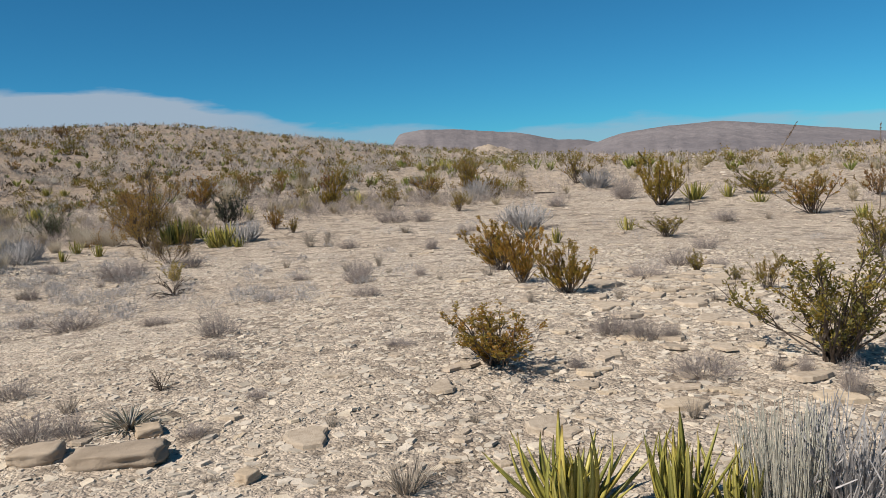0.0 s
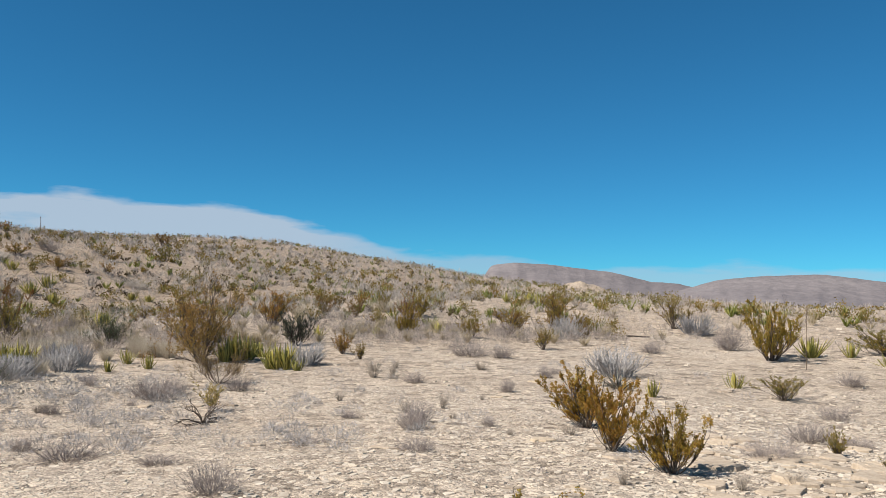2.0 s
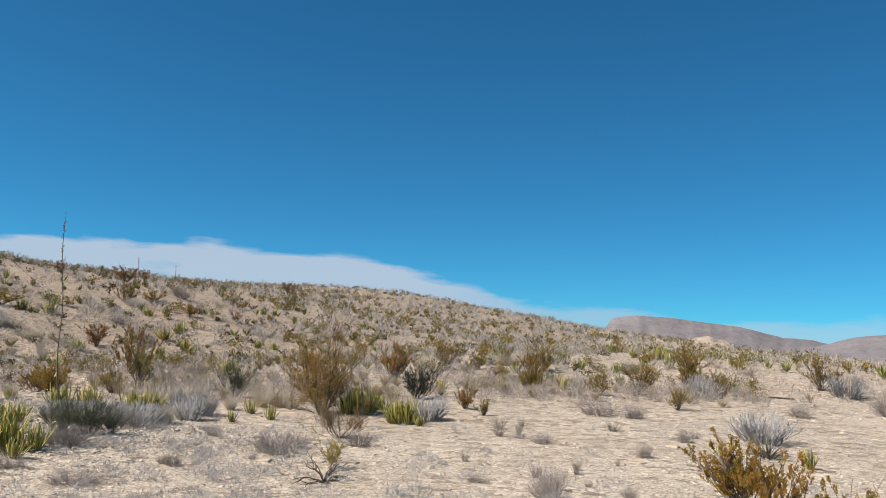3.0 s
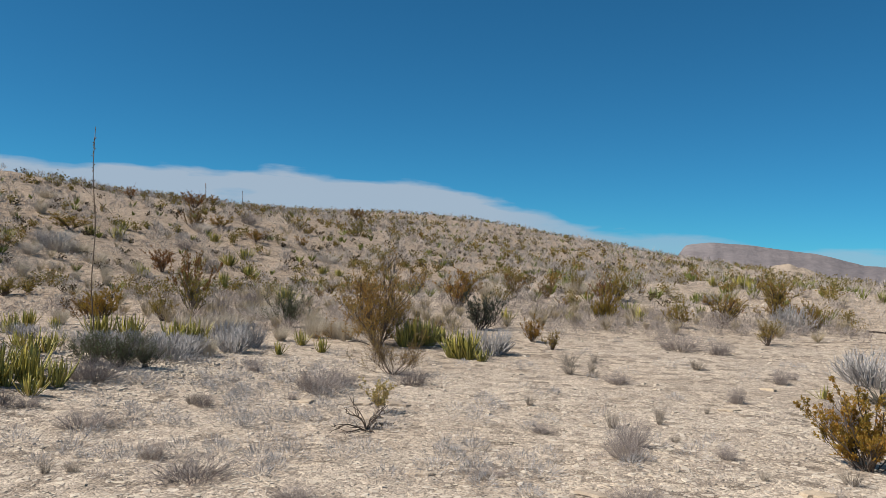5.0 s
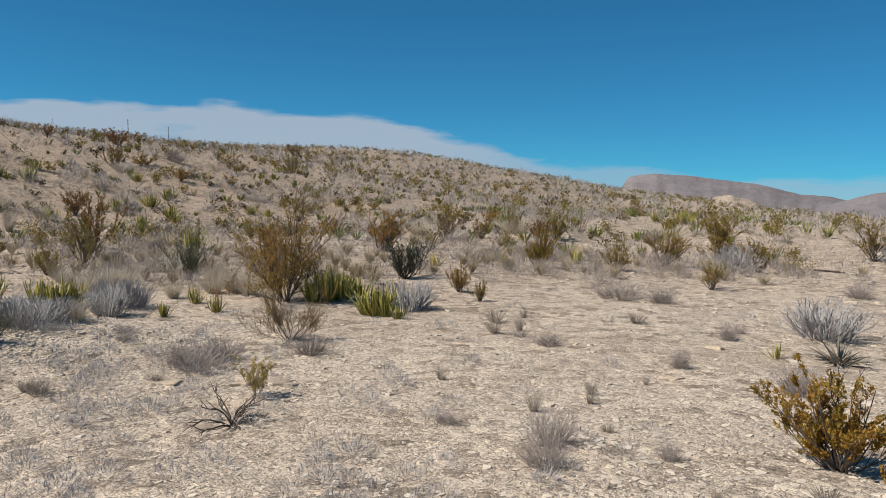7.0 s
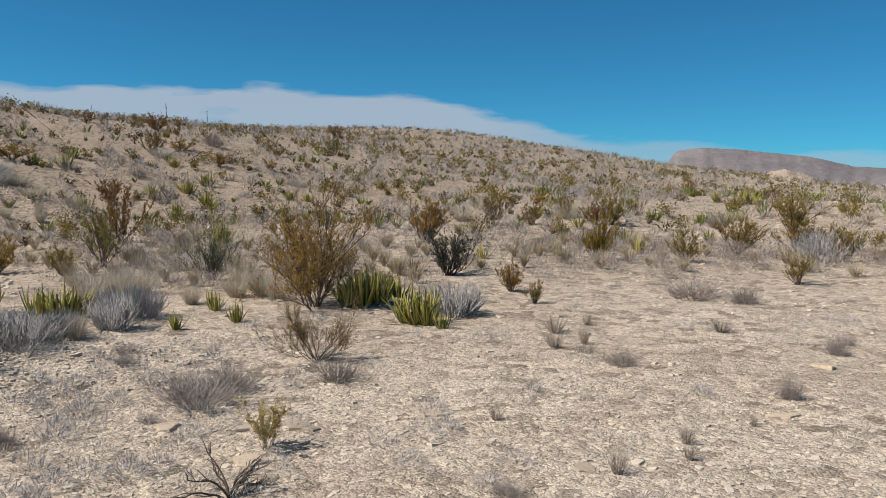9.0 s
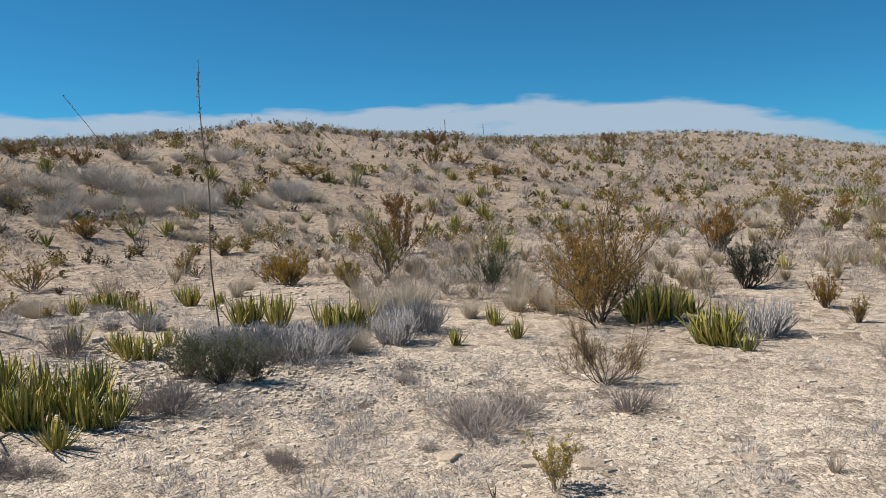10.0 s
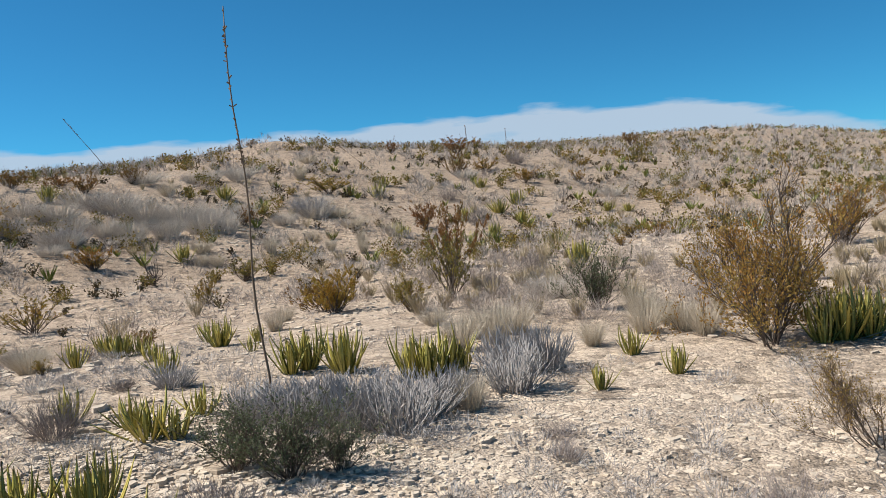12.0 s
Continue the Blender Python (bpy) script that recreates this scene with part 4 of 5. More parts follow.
def agave(x, y, high, wide, rng, leaves=None, dead=False):
    big = high > 0.3
    ob = tagged(new("dead_agave" if dead else "agave"),
                "withered grey agave rosette with drooping leaves" if dead else ("large yellow-green agave with upright pointed leaves" if big else "small yellow-green agave rosette with pointed leaves"),
                "agave", "" if dead else "agaves")
    ob.matrix_world = pose(x, y, ground_z(x, y) - 0.015, 0, 0, rng.uniform(0, 360))
    n = leaves or (78 if high > 0.33 and wide > 0.4 else 56 if high > 0.38 and wide > 0.3 else 44 if high > 0.34 else 30 if high > 0.2 else 18)
    flare = math.degrees(math.atan2(wide * 0.62, high))
    for i in range(n):
        ring = (i + 0.5) / n
        az = i * 137.5 + rng.uniform(-18, 18)
        tilt = (3 + flare * 1.5 * ring**0.85) + rng.uniform(-8, 8)
        withered = not dead and big and ring > 0.80
        if withered:
            tilt = rng.uniform(62, 94)
        if dead:
            tilt = 15 + 55 * ring + rng.uniform(-12, 12)
        size = (high / max(0.82, math.cos(radians(min(tilt, 52))))) * rng.uniform(0.66, 1.02) * (1 - 0.12 * (1 - ring))
        if withered:
            size *= 0.62
        if dead:
            size = wide * 0.60 * rng.uniform(0.6, 1.1)
        pool = DEAD_LEAVES if dead or withered else AGAVE_LEAVES
        leaf = new("leaf", pool[rng.randrange(4)])
        leaf.parent = ob
        r = wide * 0.20 * ring
        a = radians(az)
        fat = size * (0.9 if dead else 1.15 if wide > 0.5 and high < 0.45 else 0.84 if high > 0.3 else 1.0)
        leaf.matrix_local = pose(-r * math.sin(a), r * math.cos(a), 0, 0, 0, az) @ pose(0, 0, 0, -tilt) @ Matrix.Diagonal((fat, fat, size, 1))
    return ob


AGAVE_RNG = random.Random(5)
for x, y, high, wide in AGAVE_A + AGAVE_B + AGAVE_C + AGAVE_FAR:
    agave(x, y, high * 0.87, wide, AGAVE_RNG)
for x, y, high, wide in DEADAGAVE:
    agave(x, y, high, wide, AGAVE_RNG, 70, True)


# ---- flower stalks ----
def stalk(label, x, y, height, lean_x, lean_y, radius, head, seed):
    """A tall dry agave stalk: thin pole below, a head of short seed pods above."""
    rng = random.Random(seed)
    ob = tagged(new("agave_stalk"), label, "stalk", "dry agave stalks")
    ob.matrix_world = pose(x, y, ground_z(x, y) - 0.03)
    tip = Vector((lean_x, lean_y, height))
    pts = [tip * (i / 12) + Vector((0.015 * math.sin(i * 1.1 + seed), 0.015 * math.cos(i * 0.9), 0)) * height / 3 for i in range(13)]
    pole = Build()
    pole.tube(pts, radius * 0.8, radius * 0.3, 6)
    part("pole", pole, MAT_STALK, ob, "thin dry brown pole", True)
    for _ in range(48):
        pods = Build()
        u = rng.uniform(1 - head, 0.99)
        a = direction(rng.uniform(0, 6.283), radians(rng.uniform(10, 60)))
        k = min(11, int(u * 12))
        p = pts[k].lerp(pts[k + 1], u * 12 - k)
        size = radius * rng.uniform(1.6, 3.6) * (1.25 - u * 0.6)
        pods.tube([p, p + a * size * 0.6, p + a * size], radius * 0.35, radius * 0.55, 4)
        part("seed_pod", pods, MAT_STALK, ob)
    return ob


stalk("tall dry agave flower stalk rising among grey bushes", -8.80, 16.80, 2.94, -0.06, -0.10, 0.0125, 0.40, 1)
stalk("leaning dry agave stalk on the hillside crest", -42.26, 33.14, 1.95, 4.67, -4.36, 0.022, 0.26, 2)
stalk("dry agave stalk on the hill crest", -34.2, 49.5, 1.95, -0.25, 0.1, 0.022, 0.40, 3)
stalk("dry agave stalk on the hill crest", -33.6, 52.1, 1.75, 0.0, 0.0, 0.018, 0.4, 4)
stalk("leaning dry agave stalk on the far rise", 18.0, 69.5, 2.3, 1.55, 0.5, 0.05, 0.5, 5)
stalk("fallen pale agave stalk leaning low over the slope", -34.6, 42.6, 1.5, -1.5, -0.9, 0.02, 0.2, 8)
stalk("dry agave stalk shape beside creosote bushes", 7.25, 22.0, 1.7, 0.05, 0.0, 0.012, 0.3, 6)
# this pole stands in for a thin dark stalk shadow in the creosote
stalk("dry agave stalk shape beside creosote bushes", 3.96, 23.2, 1.2, 0.02, 0.0, 0.010, 0.3, 7)


def fallen_pole(name, label, category, x, y, length, turn, radius, material):
    """A thin pole that lies along the ground."""
    b = Build()
    n = 8
    c, s = math.cos(radians(turn)), math.sin(radians(turn))
    base = ground_z(x, y)
    along = [length * (i / n - 0.5) for i in range(n + 1)]
    b.tube([Vector((u * c, u * s, ground_z(x + u * c, y + u * s) - base + radius * 0.9)) for u in along], radius, radius * 0.6, 7)
    ob = mesh_object(name, [tuple(v) for v in b.v], b.f, material, True)
    ob.matrix_world = pose(x, y, base)
    return tagged(ob, label, category)


fallen_pole("fallen_stalk", "dark dry agave stalk lying on the ground", "stalk", -11.85, 15.42, 3.5, 1.1, 0.017, MAT_CHAR)
fallen_pole("fallen_branch", "dark dead branch lying on the flat", "branch", 1.06, 28.82, 0.71, -39.2, 0.026, MAT_CHAR)
fallen_pole("fallen_stick", "short weathered grey stick beside the agaves", "stick", -7.25, 14.0, 0.42, -12, 0.02, MAT_PALE)


# ---- scrub on the hill and in the distance ----
SHRUBS_NEAR = GOLDEN + CREOSOTE_A + CREOSOTE_B + THORN + TWIGGY + DARKBUSH + BLACKBUSH + RUST_FAR + OLIVE_FAR + AGAVE_FAR + STRAW_A + STRAW_B + GREY_C + AGAVE_A + AGAVE_B + AGAVE_C + SILVER_A + SILVER_B + WIRY


def scatter(count, seed, inner, outer, keep):
    """Places round the walk, evenly per area out to the middle distance and thinner past it."""
    rng = np.random.default_rng(seed)
    out = []
    taken = np.array([(x, y, max(0.35, w * 0.6)) for x, y, h, w in SHRUBS_NEAR])
    while len(out) < count:
        a = radians(rng.uniform(-48, 95))
        r = math.sqrt(rng.uniform(inner**2, outer**2)) if rng.random() < 0.6 else rng.uniform(inner, outer)
        x, y = CENTRE[0] - r * math.sin(a), CENTRE[1] + r * math.cos(a)
        if rng.random() > keep(x, y, r, math.degrees(a)):
            continue
        if np.any(np.hypot(taken[:, 0] - x, taken[:, 1] - y) < taken[:, 2]):
            continue
        out.append((x, y, r))
    return np.array(out)


def patchy(x, y, scale, seed):
    return 0.5 + 0.9 * noise.noise((x * scale + seed, y * scale, seed))


def leaf_cloud(name, label, category, spots, seed, high, ratio, shape, material, leaves, leaf, thin=1.0):
    """Many low plants as one mesh of small leaf pieces: vase, dome or fan shaped."""
    rng = np.random.default_rng(seed)
    allv, allf, base = [], [], 0
    for x, y, r in spots:
        h = rng.uniform(*high)
        w = h * rng.uniform(*ratio) * 0.5
        n = int(np.clip(leaves * 20 / r, leaves * 0.09, leaves) * (0.8 if r > 45 else 1.0))
        n = max(n, 24) if shape == "vase" else n
        size = leaf * np.clip(r / 24, 0.6, 2.8) * rng.uniform(0.8, 1.2, n)
        t = rng.random(n)
        a = rng.uniform(0, 2 * np.pi, n)
        if shape == "vase":
            nb = rng.integers(11, 20)
            ba, br, bh = rng.uniform(0, 6.28, nb), rng.uniform(0.15, 1.0, nb), rng.uniform(0.5, 1.0, nb)
            k = rng.integers(0, nb, n)
            t = 0.10 + 0.90 * t**0.85
            px = br[k] * w * t * np.cos(ba[k]) + rng.normal(0, 0.17 * w, n)
            py = br[k] * w * t * np.sin(ba[k]) + rng.normal(0, 0.17 * w, n)
            pz = h * bh[k] * t + rng.normal(0, 0.05 * h, n)
            d = rng.normal(0, 1, (n, 3)) + [0, 0, 0.5]
            px[:nb], py[:nb], pz[:nb] = 0.0, 0.0, 0.0
            d[:nb] = np.stack([br * w * np.cos(ba), br * w * np.sin(ba), h * bh], 1)
            size[:nb] = np.linalg.norm(d[:nb], axis=1)
        elif shape == "dome":
            el = np.arcsin(rng.random(n))
            rr = 0.35 + 0.65 * t**0.4
            px, py, pz = w * rr * np.cos(el) * np.cos(a), w * rr * np.cos(el) * np.sin(a), h * rr * np.sin(el)
            d = np.stack([np.cos(a) * np.cos(el), np.sin(a) * np.cos(el), np.sin(el) + 0.4], 1) + rng.normal(0, 0.35, (n, 3))
        else:
            px, py, pz = 0.25 * w * np.cos(a) * t, 0.25 * w * np.sin(a) * t, np.full(n, -0.02)
            d = np.stack([np.cos(a) * w, np.sin(a) * w, np.full(n, h)], 1) * rng.uniform(0.5, 1.1, (n, 1))
            d += rng.normal(0, 0.12 * h, (n, 3))
            size = np.linalg.norm(d, axis=1)
        pz = np.maximum(pz, 0.0)
        d /= np.linalg.norm(d, axis=1)[:, None]
        side = np.cross(d, rng.normal(0, 1, (n, 3)))
        side /= np.linalg.norm(side, axis=1)[:, None] + 1e-9
        wide = (leaf * 0.5 * np.clip(r / 26, 0.8, 2.3) if shape == "fan" else size * 0.30 * thin)
        wide = np.asarray(wide) * np.ones(n)
        if shape == "vase":
            wide[:nb] = 0.008
        p = np.stack([x + px, y + py, level(x + px, y + py) + pz], 1)
        v = np.stack([p - side * wide[:, None] * 0.5, p + d * size[:, None] * 0.45 + side * wide[:, None], p + d * size[:, None], p + d * size[:, None] * 0.5 - side * wide[:, None]], 1)
        allv.append(v.reshape(-1, 3))
        allf.append((base + np.arange(n)[:, None] * 4 + np.array([0, 1, 2, 3])))
        base += 4 * n
    ob = mesh_object(name, np.vstack(allv).tolist(), np.vstack(allf).tolist(), material)
    return tagged(ob, label, category, kind="stuff")


def keep_shrub(x, y, r, a):
    if r < (20 if a > 28 else 18 if a > -8 else 24):
        return 0.0
    dense = 1.0 if a > -2 and 22 < r < 95 else 0.7
    return dense * max(0.05, min(1.0, patchy(x, y, 0.10, 3.0)))


def keep_small(x, y, r, a):
    if r < (12 if a > 28 else 16):
        return 0.06 if r > 5 else 0.0
    return max(0.08, min(1.0, patchy(x, y, 0.16, 8.0)))


def keep_herb(x, y, r, a):
    return max(0.05, min(1.0, patchy(x, y, 0.5, 21.0)))


def keep_under(x, y, r, a):
    band = math.exp(-((x + 9.5) ** 2 / 22 + (y - 21.0) ** 2 / 14)) + 0.8 * math.exp(-((x + 3.5) ** 2 / 20 + (y - 26.5) ** 2 / 5)) + 0.7 * math.exp(-((x + 14.0) ** 2 / 20 + (y - 18.0) ** 2 / 8))
    if y < 20.5 + max(0.0, x + 7.0) * 0.9 or (x < -11.5 and y < 22.5):
        return 0.0
    return max(0.0, min(1.0, band * (0.35 + patchy(x, y, 0.5, 41.0))))


def keep_mat(x, y, r, a):
    band = math.exp(-((x + 7.0) ** 2 / 10 + (y - 16.5) ** 2 / 10)) + 0.5 * math.exp(-((x + 4.5) ** 2 / 9 + (y - 13.5) ** 2 / 6)) + 2.2 * math.exp(-((x + 11.0) ** 2 / 8 + (y - 16.4) ** 2 / 2.5))
    return max(0.02, min(1.0, band * patchy(x, y, 0.7, 31.0) * 1.6))


def keep_green(x, y, r, a):
    if r < (21 if a > 28 else 19 if a > -8 else 24):
        return 0.0
    return (1.0 if -4 < a < 26 else 0.5) * max(0.0, min(1.0, patchy(x, y, 0.13, 14.0) + 0.1))


leaf_cloud("creosote_scrub", "scattered rust and olive creosote scrub on the hillside", "scrub", scatter(2500, 1, 18, 150, keep_shrub), 1, (0.28, 0.72), (1.3, 2.4), "vase", MAT_FARCREO, 250, 0.060)
leaf_cloud("grey_scrub", "low grey and tan dry scrub across the slope", "scrub", scatter(5700, 2, 15, 140, keep_small), 2, (0.15, 0.50), (1.0, 2.0), "dome", MAT_FARGREY, 115, 0.12, 0.20)
leaf_cloud("agave_scrub", "patches of yellow-green agaves on the hillside", "scrub", scatter(2300, 3, 19, 140, keep_green), 3, (0.20, 0.42), (0.9, 1.4), "fan", MAT_FARAGAVE, 44, 0.034)
leaf_cloud("straw_scrub", "pale straw grass clumps on the hillside", "scrub", scatter(1900, 4, 15, 120, keep_small), 4, (0.20, 0.45), (0.7, 1.2), "fan", MAT_FARSTRAW, 110, 0.009)
leaf_cloud("dry_herbs", "sparse tiny dry herbs on the stony flat", "herbs", scatter(950, 5, 3, 26, keep_herb), 5, (0.03, 0.10), (1.5, 3.2), "dome", MAT_FARGREY, 48, 0.06, 0.16)
leaf_cloud("grey_mats", "low pale grey mats of dry herbs round the agaves", "herbs", scatter(470, 6, 3, 17, keep_mat), 6, (0.06, 0.14), (1.6, 3.2), "dome", MAT_WIRY, 130, 0.09, 0.10)
leaf_cloud("understory_scrub", "dense pale scrub between the agaves and bushes", "scrub", scatter(380, 7, 6, 26, keep_under), 7, (0.14, 0.34), (1.1, 2.2), "dome", MAT_FARGREY, 230, 0.09, 0.14)
leaf_cloud("understory_straw", "pale straw grass between the agaves and bushes", "grass", scatter(90, 8, 6, 26, keep_under), 8, (0.16, 0.34), (0.6, 1.0), "fan", MAT_FARSTRAW, 190, 0.007)


def keep_tuft(x, y, r, a):
    if r < 19 or a < 5:
        return 0.0
    return max(0.12, min(1.0, patchy(x, y, 0.22, 51.0) + 0.15))


leaf_cloud("silver_tufts", "soft silver-grey tufts of dry brush on the hillside", "scrub", scatter(2600, 9, 19, 100, keep_tuft), 9, (0.20, 0.48), (1.0, 1.9), "dome", MAT_FARSILVER, 130, 0.13, 0.10)
leaf_cloud("dark_scrub", "small dark twiggy scrub between the grey tufts", "scrub", scatter(1700, 10, 19, 110, keep_tuft), 10, (0.15, 0.42), (1.3, 2.4), "vase", MAT_FARDARK, 90, 0.065)


# ---- loose stone ----
def slab_mesh(name, sides, seed, thick):
    """A flat flagstone of unit width with a bevelled, broken rim."""
    rng = random.Random(seed)
    ang = sorted((k + rng.uniform(-0.45, 0.45)) / sides * 2 * math.pi for k in range(sides))
    rad = [rng.uniform(0.26, 0.60) for _ in ang]
    verts, faces = [], []
    for z, s in ((-0.5, 1.04), (0.30, 1.0), (0.5, 0.90)):
        verts += [(r * s * math.cos(a), 0.72 * r * s * math.sin(a), thick * (z + rng.uniform(-0.06, 0.06))) for a, r in zip(ang, rad)]
    for lvl in range(2):
        for k in range(sides):
            q = (k + 1) % sides
            faces.append((lvl * sides + k, lvl * sides + q, (lvl + 1) * sides + q, (lvl + 1) * sides + k))
    faces.append(tuple(2 * sides + k for k in range(sides)))
    me = bpy.data.meshes.new(name)
    me.from_pydata(verts, [], faces)
    me.materials.append(MAT_FLAG)
    return me


def chips(name, label, count, seed, spread, sizes, keep, chunk=(0.07, 0.20)):
    """Thousands of thin limestone chips as one mesh."""
    rng = np.random.default_rng(seed)
    (x0, x1), (y0, y1) = spread
    x, y = rng.uniform(x0, x1, count), rng.uniform(y0, y1, count)
    ok = rng.random(count) < keep(x, y)
    x, y = x[ok], y[ok]
    n = len(x)
    shelf = np.clip(0.25 + 1.5 * (stony(x, y) - 0.45), 0.0, 1.0)
    size = sizes[0] + (sizes[1] - sizes[0]) * rng.random(n) ** 2.2 * (0.55 + 0.45 * shelf)
    k = 5
    a = (np.arange(k) + rng.uniform(-0.3, 0.3, (n, k))) / k * 2 * np.pi + rng.uniform(0, 6.28, (n, 1))
    r = size[:, None] * rng.uniform(0.32, 0.58, (n, k))
    sx, sy = r * np.cos(a), r * np.sin(a) * rng.uniform(0.5, 1.0, (n, 1))
    turn = rng.uniform(0, 6.28, (n, 1))
    px, py = sx * np.cos(turn) - sy * np.sin(turn), sx * np.sin(turn) + sy * np.cos(turn)
    tx, ty = rng.normal(0, 0.11, (n, 1)), rng.normal(0, 0.11, (n, 1))
    thick = size * rng.uniform(*chunk, n)
    gz = level(x, y)[:, None]
    top = gz + thick[:, None] * 0.65 + px * tx + py * ty
    verts = np.concatenate([np.stack([x[:, None] + px * 0.9, y[:, None] + py * 0.9, top], -1), np.stack([x[:, None] + px, y[:, None] + py, top - thick[:, None]], -1)], 1).reshape(-1, 3)
    b = np.arange(n)[:, None] * (2 * k)
    faces = (b + np.arange(k)).tolist()
    for q in range(k):
        faces += (b + np.array([q, k + q, k + (q + 1) % k, (q + 1) % k])).tolist()
    ob = mesh_object(name, verts.tolist(), faces, MAT_CHIP)
    return tagged(ob, label, "stones", kind="stuff")


def stony(x, y):
    """How thickly stones lie: most on the rocky shelf, least on the sandy flat."""
    shelf = np.exp(-((x - 2.2) ** 2 / 7 + (y - 11.5) ** 2 / 30)) + 0.8 * np.exp(-((x + 1.0) ** 2 / 4 + (y - 8.6) ** 2 / 2.5)) + 0.9 * np.exp(-((x + 8.0) ** 2 / 2.5 + (y - 16.0) ** 2 / 3))
    wave = 0.5 + 0.5 * np.sin(1.3 * x + 0.6 * y) * np.sin(0.9 * y - 0.5 * x)
    return np.clip(0.35 + 0.25 * wave + 0.6 * shelf, 0, 1)


chips("stone_chips", "thin pale limestone chips strewn over the ground", 52000, 1, ((-9.5, 5.0), (6.8, 18.5)), (0.018, 0.105), stony, (0.06, 0.15))
chips("stone_grit", "small pale limestone flakes on the sandy flat", 26000, 5, ((-6.0, 3.0), (7.2, 14.5)), (0.012, 0.045), lambda x, y: 0.55 + 0.45 * np.sin(0.8 * x + 0.4 * y) * np.sin(0.7 * y - 0.4 * x), (0.12, 0.30))
chips("stone_rubble", "pale limestone rubble across the flat and slope", 36000, 2, ((-34.0, 12.0), (16.0, 50.0)), (0.03, 0.17), stony)

chips("slope_stones", "coarse limestone stones on the lower slope", 9000, 6, ((-34.0, -9.0), (15.5, 36.0)), (0.05, 0.22), lambda x, y: 0.55 + 0.45 * np.sin(0.5 * x + 0.3 * y) * np.sin(0.45 * y - 0.3 * x), (0.14, 0.34))
chips("rubble_bank", "bank of pale broken limestone beside the agaves", 8000, 3, ((-10.0, -5.6), (14.3, 17.6)), (0.025, 0.105), lambda x, y: np.exp(-((x + 7.9) ** 2 / 1.6 + (y - 15.75) ** 2 / 1.0)) + 0.25 * np.exp(-((x + 6.6) ** 2 / 1.5 + (y - 17.2) ** 2 / 1.0)), (0.14, 0.38))
chips("hill_rocks", "weathered limestone rocks scattered over the hillside", 15000, 4, ((-62.0, 8.0), (24.0, 112.0)), (0.07, 0.36), lambda x, y: 0.5 + 0.5 * np.sin(0.35 * x + 0.2 * y) * np.sin(0.3 * y - 0.25 * x), (0.08, 0.22))

STONE_SHAPES = [slab_mesh("stone", s, i, t) for i, (s, t) in enumerate(((10, 0.07), (12, 0.05), (9, 0.08), (13, 0.05), (11, 0.09), (10, 0.04)))]


def lay_stone(x, y, size, turn, tilt, rng, lift=0.25):
    ob = new("stone", STONE_SHAPES[rng.randrange(len(STONE_SHAPES))])
    ob.parent = GROUND
    ob.matrix_world = pose(x, y, ground_z(x, y) + size * 0.08 * lift, rng.uniform(-tilt, tilt), rng.uniform(-tilt, tilt), turn) @ Matrix.Diagonal((size, size, size * 1.5, 1))
    return ob


STONE_RNG = random.Random(9)
for zx, zy, sx, sy, count, lo, hi in ((2.0, 11.2, 1.0, 1.5, 105, 0.10, 0.30), (2.2, 13.4, 0.9, 1.1, 60, 0.16, 0.40), (-0.9, 9.0, 0.9, 0.6, 32, 0.05, 0.15), (0.9, 10.2, 0.6, 0.8, 30, 0.06, 0.20), (-8.2, 16.1, 0.7, 0.8, 38, 0.10, 0.26), (-1.5, 16.5, 1.6, 1.6, 16, 0.12, 0.30), (2.2, 17.5, 1.8, 3.0, 18, 0.16, 0.36)):
    for _ in range(count):
        lay_stone(STONE_RNG.gauss(zx, sx), STONE_RNG.gauss(zy, sy), STONE_RNG.uniform(lo, hi), STONE_RNG.uniform(0, 360), 6, STONE_RNG)


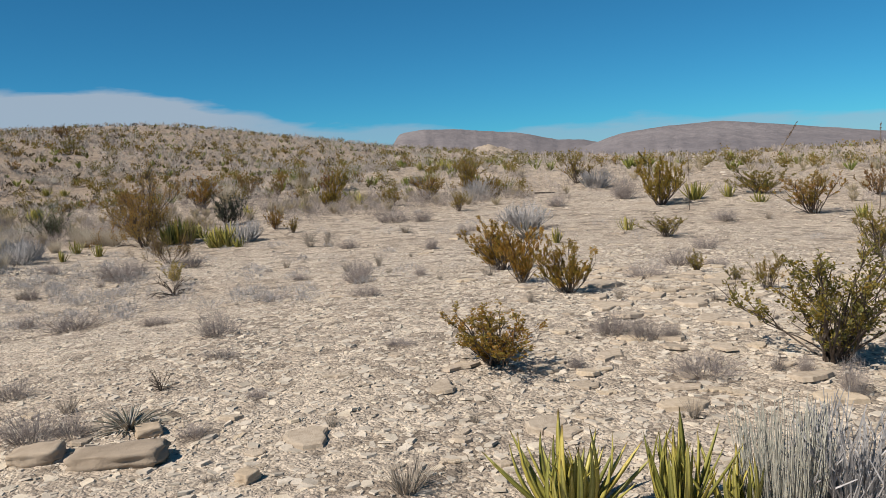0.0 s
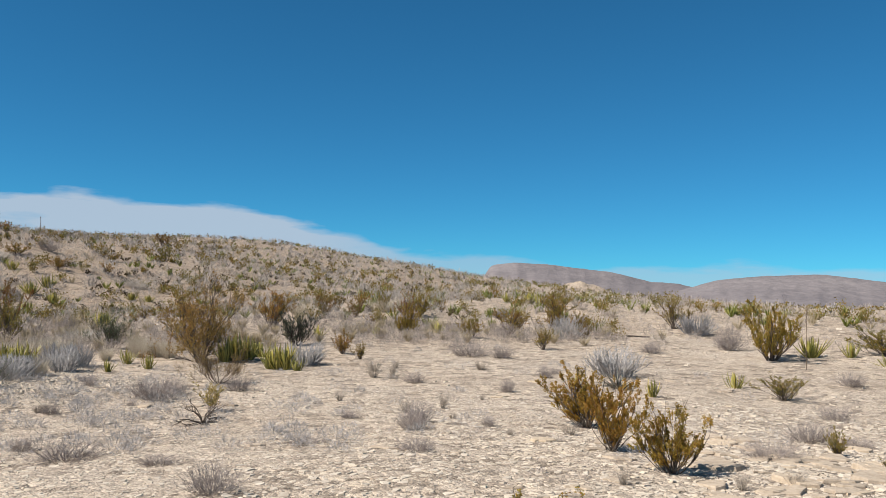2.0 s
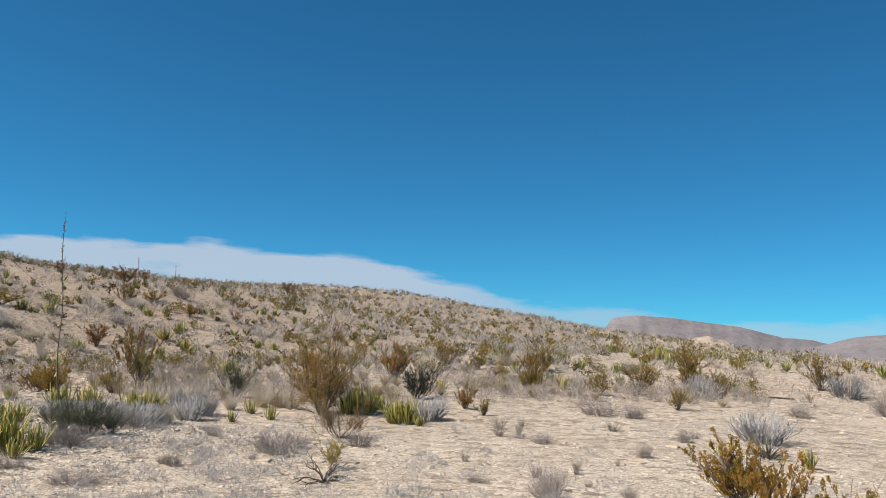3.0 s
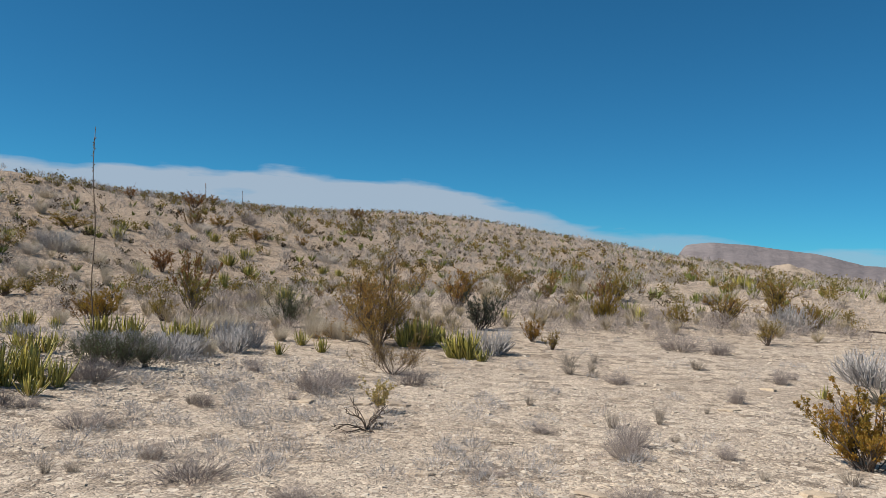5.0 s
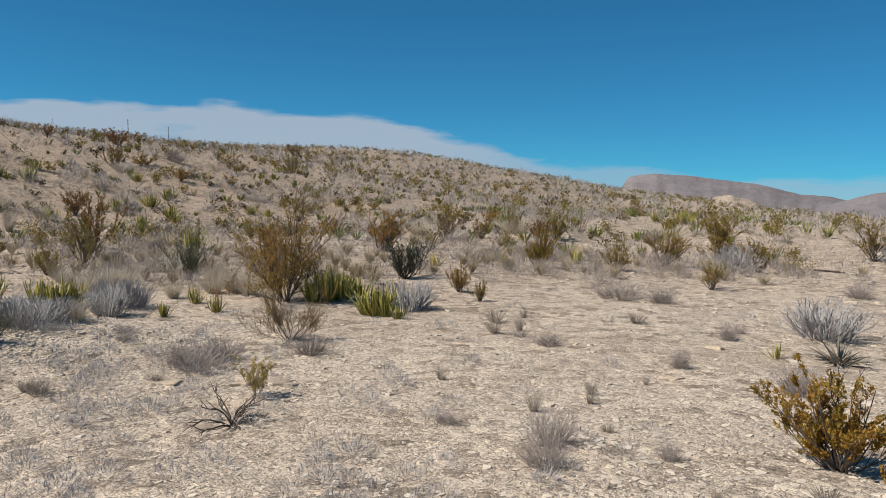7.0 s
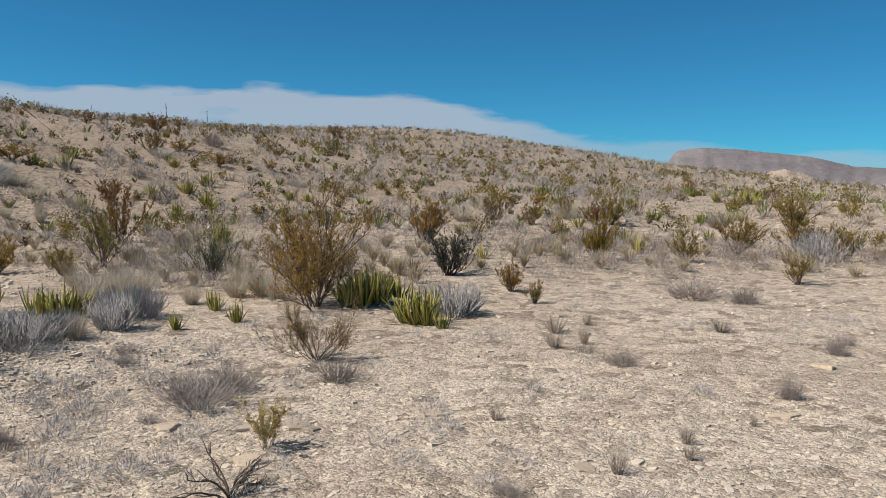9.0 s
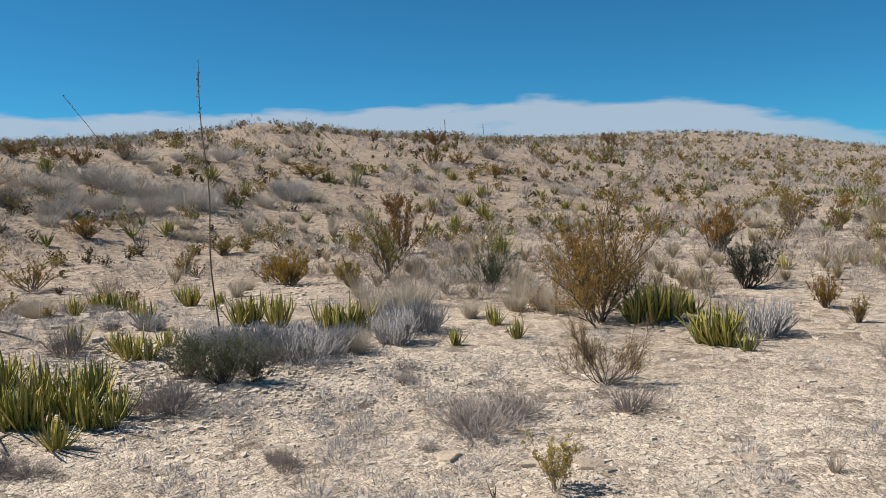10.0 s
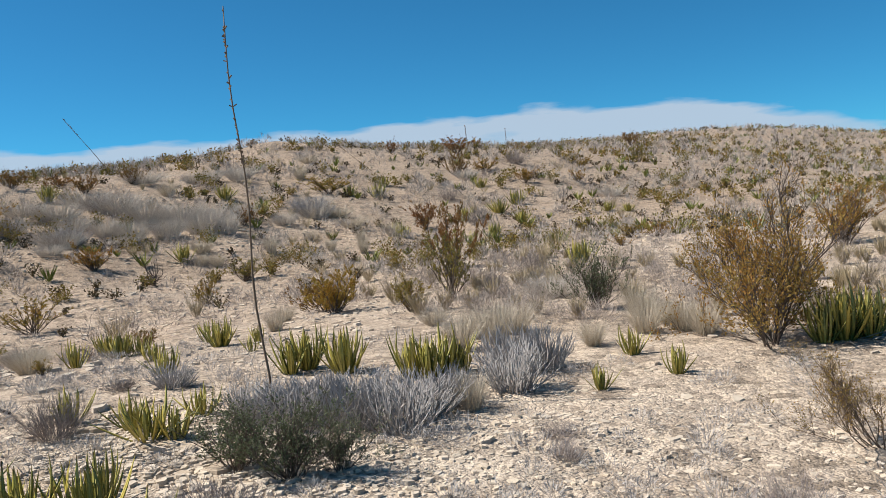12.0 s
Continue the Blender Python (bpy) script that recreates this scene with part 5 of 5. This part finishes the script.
def boulder(label, x, y, long, deep, high, turn, seed):
    """A weathered block with worn edges, half sunk in the ground."""
    bm = bmesh.new()
    bmesh.ops.create_cube(bm, size=1.0)
    bmesh.ops.subdivide_edges(bm, edges=bm.edges[:], cuts=9, use_grid_fill=True)
    for v in bm.verts:
        c = v.co.copy()
        r = max(abs(c.x), abs(c.y), abs(c.z))
        v.co = c.lerp(c.normalized() * 0.58, 0.36 if r else 0)
        q = c * 3 + Vector((seed * 3.1, 0, 0))
        v.co += c.normalized() * (0.10 * noise.noise(q) + 0.035 * noise.noise(q * 2.7) + 0.012 * noise.noise(q * 7))
        v.co = Vector((v.co.x * long, v.co.y * deep, v.co.z * high))
    me = bpy.data.meshes.new("boulder")
    bm.to_mesh(me)
    bm.free()
    me.materials.append(MAT_TAN)
    me.shade_smooth()
    ob = new("boulder", me)
    ob.matrix_world = pose(x, y, ground_z(x, y) + high * 0.28, 2, -3, turn)
    return tagged(ob, label, "rock", "tan rocks")


boulder("weathered tan limestone block half sunk in the ground", -1.60, 8.75, 0.24, 0.18, 0.075, 8, 1)
boulder("long weathered tan limestone block half sunk in the ground", -1.17, 8.72, 0.46, 0.20, 0.085, 4, 2)
boulder("small angular tan rock", -1.17, 9.06, 0.13, 0.12, 0.055, 30, 3)
boulder("small rounded tan rock", -0.46, 8.51, 0.09, 0.09, 0.055, 60, 4)


def knoll(x, y, wide, deep, high):
    """A bare pale outcrop on the far flank of the hill."""
    verts, faces, n = [], [], 28
    for i in range(n + 1):
        for j in range(n + 1):
            u, v = i / n * 2 - 1, j / n * 2 - 1
            px, py = x + u * wide, y + v * deep
            r = min(1.0, math.hypot(u, v))
            h = high * (1 - r * r) ** 1.3 * (1 + 0.35 * noise.noise((u * 3, v * 3, 2.0))) + 0.10 * noise.noise((u * 9, v * 9, 5.0)) * (1 - r)
            verts.append((px, py, ground_z(px, py) - 0.15 + h))
    for i in range(n):
        for j in range(n):
            b = i * (n + 1) + j
            faces.append((b, b + n + 1, b + n + 2, b + 1))
    ob = mesh_object("rock_outcrop", verts, faces, MAT_GROUND, True)
    return tagged(ob, "bare pale limestone outcrop on the hill flank", "outcrop")


knoll(-4.1, 107.4, 3.6, 4.0, 1.1)
